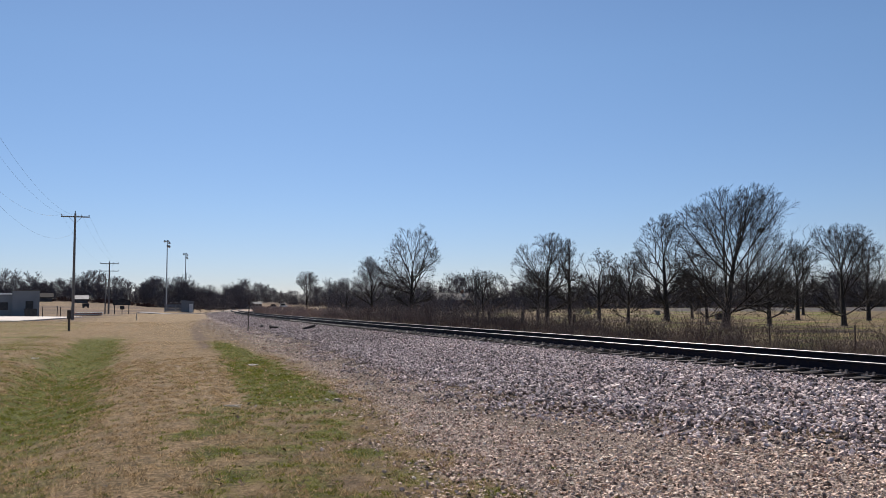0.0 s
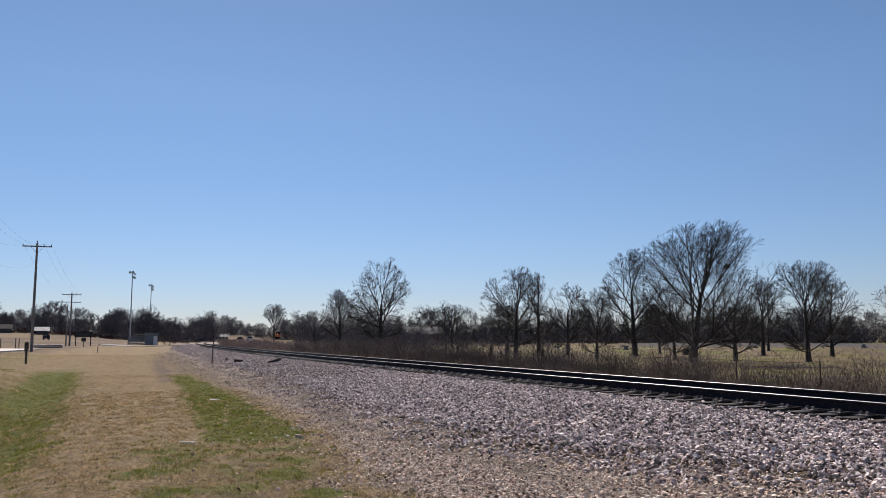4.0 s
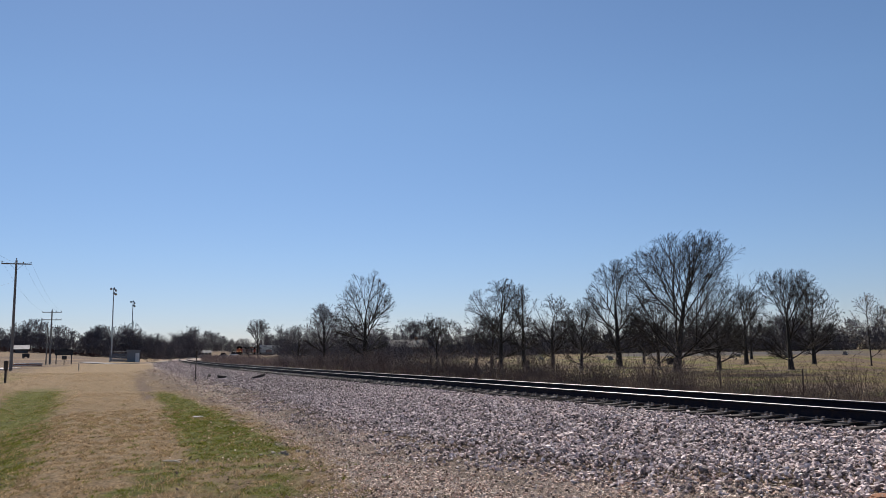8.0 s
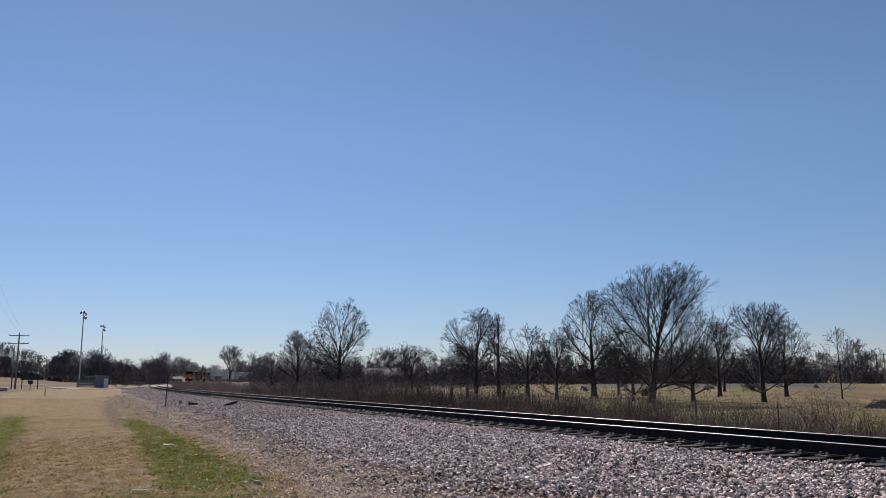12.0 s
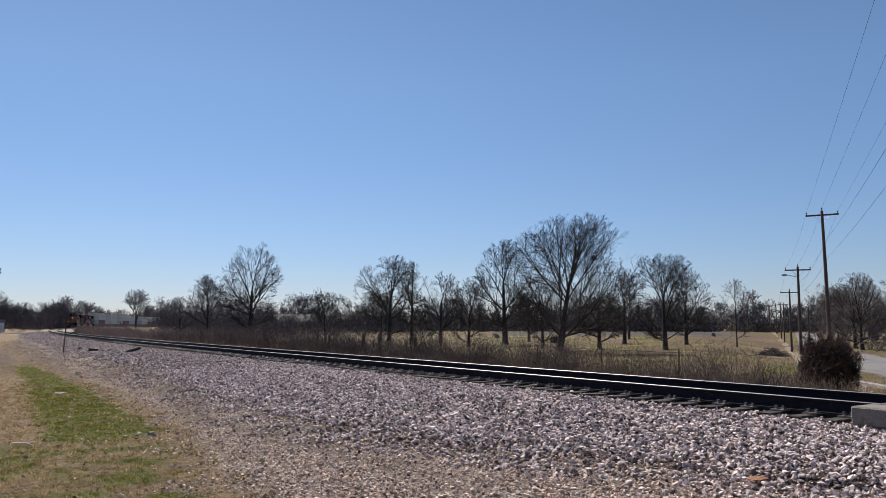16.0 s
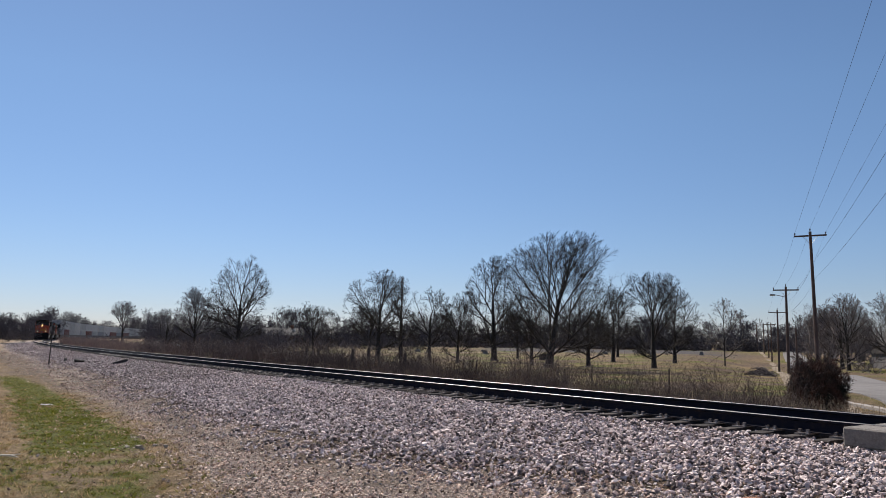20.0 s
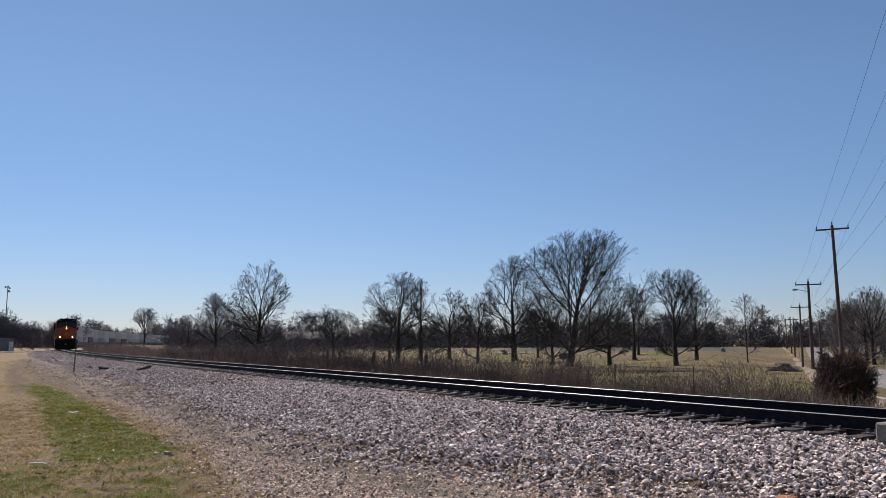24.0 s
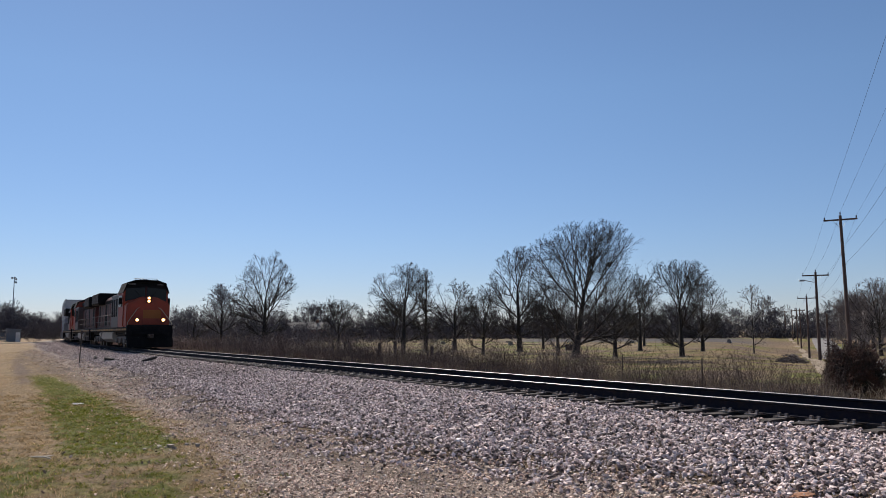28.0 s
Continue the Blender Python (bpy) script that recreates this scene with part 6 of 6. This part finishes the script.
s_, o_ = 26 + 64 * g.random(n) ** 1.4, g.uniform(4.0, 8.6, n)
keep = (g.random(n) < smooth(0.6, -0.8, o_ - np.interp(s_, [26, 60, 90], [7.4, 6.9, 6.3]) + 0.6 * waves(s_, o_, 1.6, 33))) & (g.random(n) < smooth(-0.8, 0.4, o_ - toe(s_)))
x, y = track_xy(s_[keep], o_[keep])
bare = g.random(len(x)) < 1 - 0.92 * np.clip(zones(x, y)[:, 2] - 0.1, 0, 1)
x, y = x[bare], y[bare]
v, f = scatter(x, y, 0.016 + 0.024 * g.random(len(x)) ** 2, CHIPS, 50)
tagged(part_mesh("gravel_chips", mesh_from("gravel_chips", v, f, gravel_mat), ballast, "farther worn gravel below the ballast"), kind="stuff")
n = 330
s_, o_ = 2 + 20 * g.random(n), g.uniform(4.0, 10.5, n)
x, y = track_xy(s_, o_)
v, f = scatter(x, y, 0.008 + 0.016 * g.random(n) ** 2, ROUGH_STONES, 49)
tagged(part_mesh("stray_stones", mesh_from("stray_stones", v, f, gravel_mat), ballast, "stray stones on the dirt"), kind="stuff")
singles = []
for sv, sf in ROUGH_STONES[:6]:
    singles.append(mesh_from("stone", sv * 0.036, sf, stone_one))
one = random.Random(6)
for k in range(290):
    s_ = one.uniform(3.5, 11)
    x, y, h = track(s_, one.uniform(1.2, float(toe(s_)) + 0.2))
    p = part_mesh("stone", singles[k % 6], ballast)
    c = one.uniform(0.6, 1.25)
    p.matrix_basis = pose(x, y, ground_at(x, y) + 0.04 * c, one.uniform(-25, 25), one.uniform(-25, 25), one.uniform(0, 360)) @ Matrix.Scale(c, 4)


def blades(name, n, s0, s1, o0, o1, h0, h1, mat, label, want, seed, power=1.6, broad=0.003):
    """Short grass blades, one triangle each, where want(x, y) says so."""
    g = np.random.default_rng(seed)
    s_, o_ = s0 + (s1 - s0) * g.random(n) ** power, g.uniform(o0, o1, n)
    c = g.normal(0, 0.06, (2, n)) * (g.integers(0, 40, n) % 2)
    x, y = track_xy(s_, o_)
    x, y = x + c[0], y + c[1]
    k = g.random(n) < want(x, y)
    x, y = x[k], y[k]
    m = len(x)
    z = height(x, y)
    h = h0 + (h1 - h0) * g.random(m) ** 2.2
    a, lean = g.uniform(0, 6.28, m), g.normal(0, 1.2, (2, m))
    w = broad * np.maximum(np.hypot(x, y) / 9, 1)
    dx, dy = np.cos(a) * w, np.sin(a) * w
    v = np.stack([np.stack([x - dx, y - dy, z - 0.004], 1), np.stack([x + dx, y + dy, z - 0.004], 1), np.stack([x + lean[0] * h, y + lean[1] * h, z + h], 1)], 1).reshape(-1, 3)
    return tagged(new(name, mesh_from(name, v, np.arange(3 * m).reshape(-1, 3), mat)), label, "grass", kind="stuff")


straw = ramp_material("dry_grass_blade", [(0.0, (0.07, 0.048, 0.022)), (0.3, (0.20, 0.14, 0.07)), (0.65, (0.38, 0.262, 0.145)), (1.0, (0.56, 0.43, 0.26))], 0.8, thin=0.5)
lush = ramp_material("green_grass_blade", [(0.0, (0.030, 0.038, 0.004)), (0.5, (0.092, 0.108, 0.008)), (0.85, (0.18, 0.182, 0.014)), (1.0, (0.36, 0.29, 0.11))], 0.7, thin=0.5)


def want_green(x, y):
    return zones(x, y)[:, 1] ** 1.5


def want_dry(x, y):
    q = zones(x, y)
    patch = 0.5 + 0.5 * waves(x, y, 1.1, 51) + 0.45 * waves(x, y, 0.3, 52)
    return np.clip((1 - q[:, 0]) * (1 - 0.35 * q[:, 2]) * (1 - 0.7 * q[:, 1]) * patch, 0, 1)


blades("dry_turf", 300000, 2, 36, 7.5, 18, 0.006, 0.026, straw, "short dry tan winter grass", want_dry, 61)
blades("dry_turf", 60000, 33, 80, 7.0, 24, 0.012, 0.05, straw, "short dry tan winter grass farther off", want_dry, 62, 1.2)
blades("green_turf", 260000, 5, 42, 6.6, 16.5, 0.010, 0.038, lush, "green new grass in low strips", want_green, 63, 1.3)


# ---- tufts and fallen leaves on the grass ----
def tufts(n, seed):
    g = np.random.default_rng(seed)
    s_, o_ = 2 + 30 * g.random(n) ** 1.6, g.uniform(8.5, 17, n)
    cx, cy = track_xy(s_, o_)
    k = 22
    keep = g.random(n) < 0.15 + 0.85 * (zones(cx, cy)[:, 1] > 0.3)
    cx, cy = cx[keep], cy[keep]
    n = len(cx)
    x, y = np.repeat(cx, k) + g.normal(0, 0.05, n * k), np.repeat(cy, k) + g.normal(0, 0.05, n * k)
    m = len(x)
    z, h = height(x, y), g.uniform(0.015, 0.055, m)
    a, lean = g.uniform(0, 6.28, m), g.normal(0, 0.6, (2, m))
    w = 0.0035 * np.maximum(np.hypot(x, y) / 9, 1)
    v = np.stack([np.stack([x - np.cos(a) * w, y - np.sin(a) * w, z - 0.004], 1), np.stack([x + np.cos(a) * w, y + np.sin(a) * w, z - 0.004], 1), np.stack([x + lean[0] * h, y + lean[1] * h, z + h], 1)], 1)
    return v.reshape(-1, 3), np.arange(3 * m).reshape(-1, 3)


def clumps(name, n, s1, want, spread, tall, k, mat, label, seed):
    """Low clumps of matted grass, k blades each, that shade one another."""
    g = np.random.default_rng(seed)
    cx, cy = track_xy(2.5 + (s1 - 2.5) * g.random(n) ** 1.5, g.uniform(7.6, 16, n))
    keep = g.random(n) < want(cx, cy)
    cx, cy = cx[keep], cy[keep]
    n = len(cx)
    size = np.repeat(g.uniform(0.5, 1.4, n), k)
    x, y = np.repeat(cx, k) + g.normal(0, spread, n * k) * size, np.repeat(cy, k) + g.normal(0, spread, n * k) * size
    a, lean, h = g.uniform(0, 6.28, n * k), g.normal(0, 1.0, (2, n * k)), g.uniform(0.4, 1.0, n * k) * tall * size
    w = 0.005 * np.maximum(np.hypot(x, y) / 9, 1)
    z = height(x, y)
    v = np.stack([np.stack([x - np.cos(a) * w, y - np.sin(a) * w, z - 0.004], 1), np.stack([x + np.cos(a) * w, y + np.sin(a) * w, z - 0.004], 1), np.stack([x + lean[0] * h, y + lean[1] * h, z + h], 1)], 1)
    return tagged(new(name, mesh_from(name, v.reshape(-1, 3), np.arange(3 * n * k).reshape(-1, 3), mat)), label, "grass", kind="stuff")


clumps("matted_turf", 15000, 24, want_dry, 0.035, 0.042, 16, straw, "low matted clumps of dry grass", 81)
clumps("matted_turf", 9000, 22, lambda x, y: 0.08 + want_green(x, y), 0.03, 0.038, 16, lush, "low clumps of new green grass", 82)
tagged(new("grass_tufts", mesh_from("grass_tufts", *tufts(420, 71), straw)), "taller dry tufts in the short grass", "grass", kind="stuff")
tagged(new("grass_tufts", mesh_from("grass_tufts", *tufts(420, 72), lush)), "taller green tufts in the short grass", "grass", kind="stuff")
leaf = ramp_material("fallen_leaf", [(0.0, (0.03, 0.02, 0.013)), (0.6, (0.09, 0.055, 0.03)), (1.0, (0.22, 0.14, 0.08))], 0.9)
g = np.random.default_rng(73)
n = 6500
s_, o_ = 2 + 26 * g.random(n) ** 1.4, g.uniform(6.5, 16, n)
x, y = track_xy(s_, o_)
c = np.stack([x, y, height(x, y) + 0.022], 1)
a, r = g.uniform(0, 6.28, n), 0.006 + 0.026 * g.random(n) ** 2.5
u = np.stack([np.cos(a) * r, np.sin(a) * r, g.normal(0, 0.35, n) * r], 1)
w = np.stack([-np.sin(a) * r, np.cos(a) * r, g.normal(0, 0.35, n) * r], 1) * 0.6
v = np.stack([c - u, c - w, c + u, c + w], 1).reshape(-1, 3)
tagged(new("fallen_leaves", mesh_from("fallen_leaves", v, np.arange(4 * n).reshape(-1, 4), leaf)), "dark fallen leaves and bark bits on the grass", "leaves", kind="stuff")


def motions():
    for vehicle, behind, turned in train:
        walk(vehicle, [(t, vehicle_pose(NOSE_LAST + behind + SPEED * (28 - t), turned)) for t in range(0, 29)])


motions()
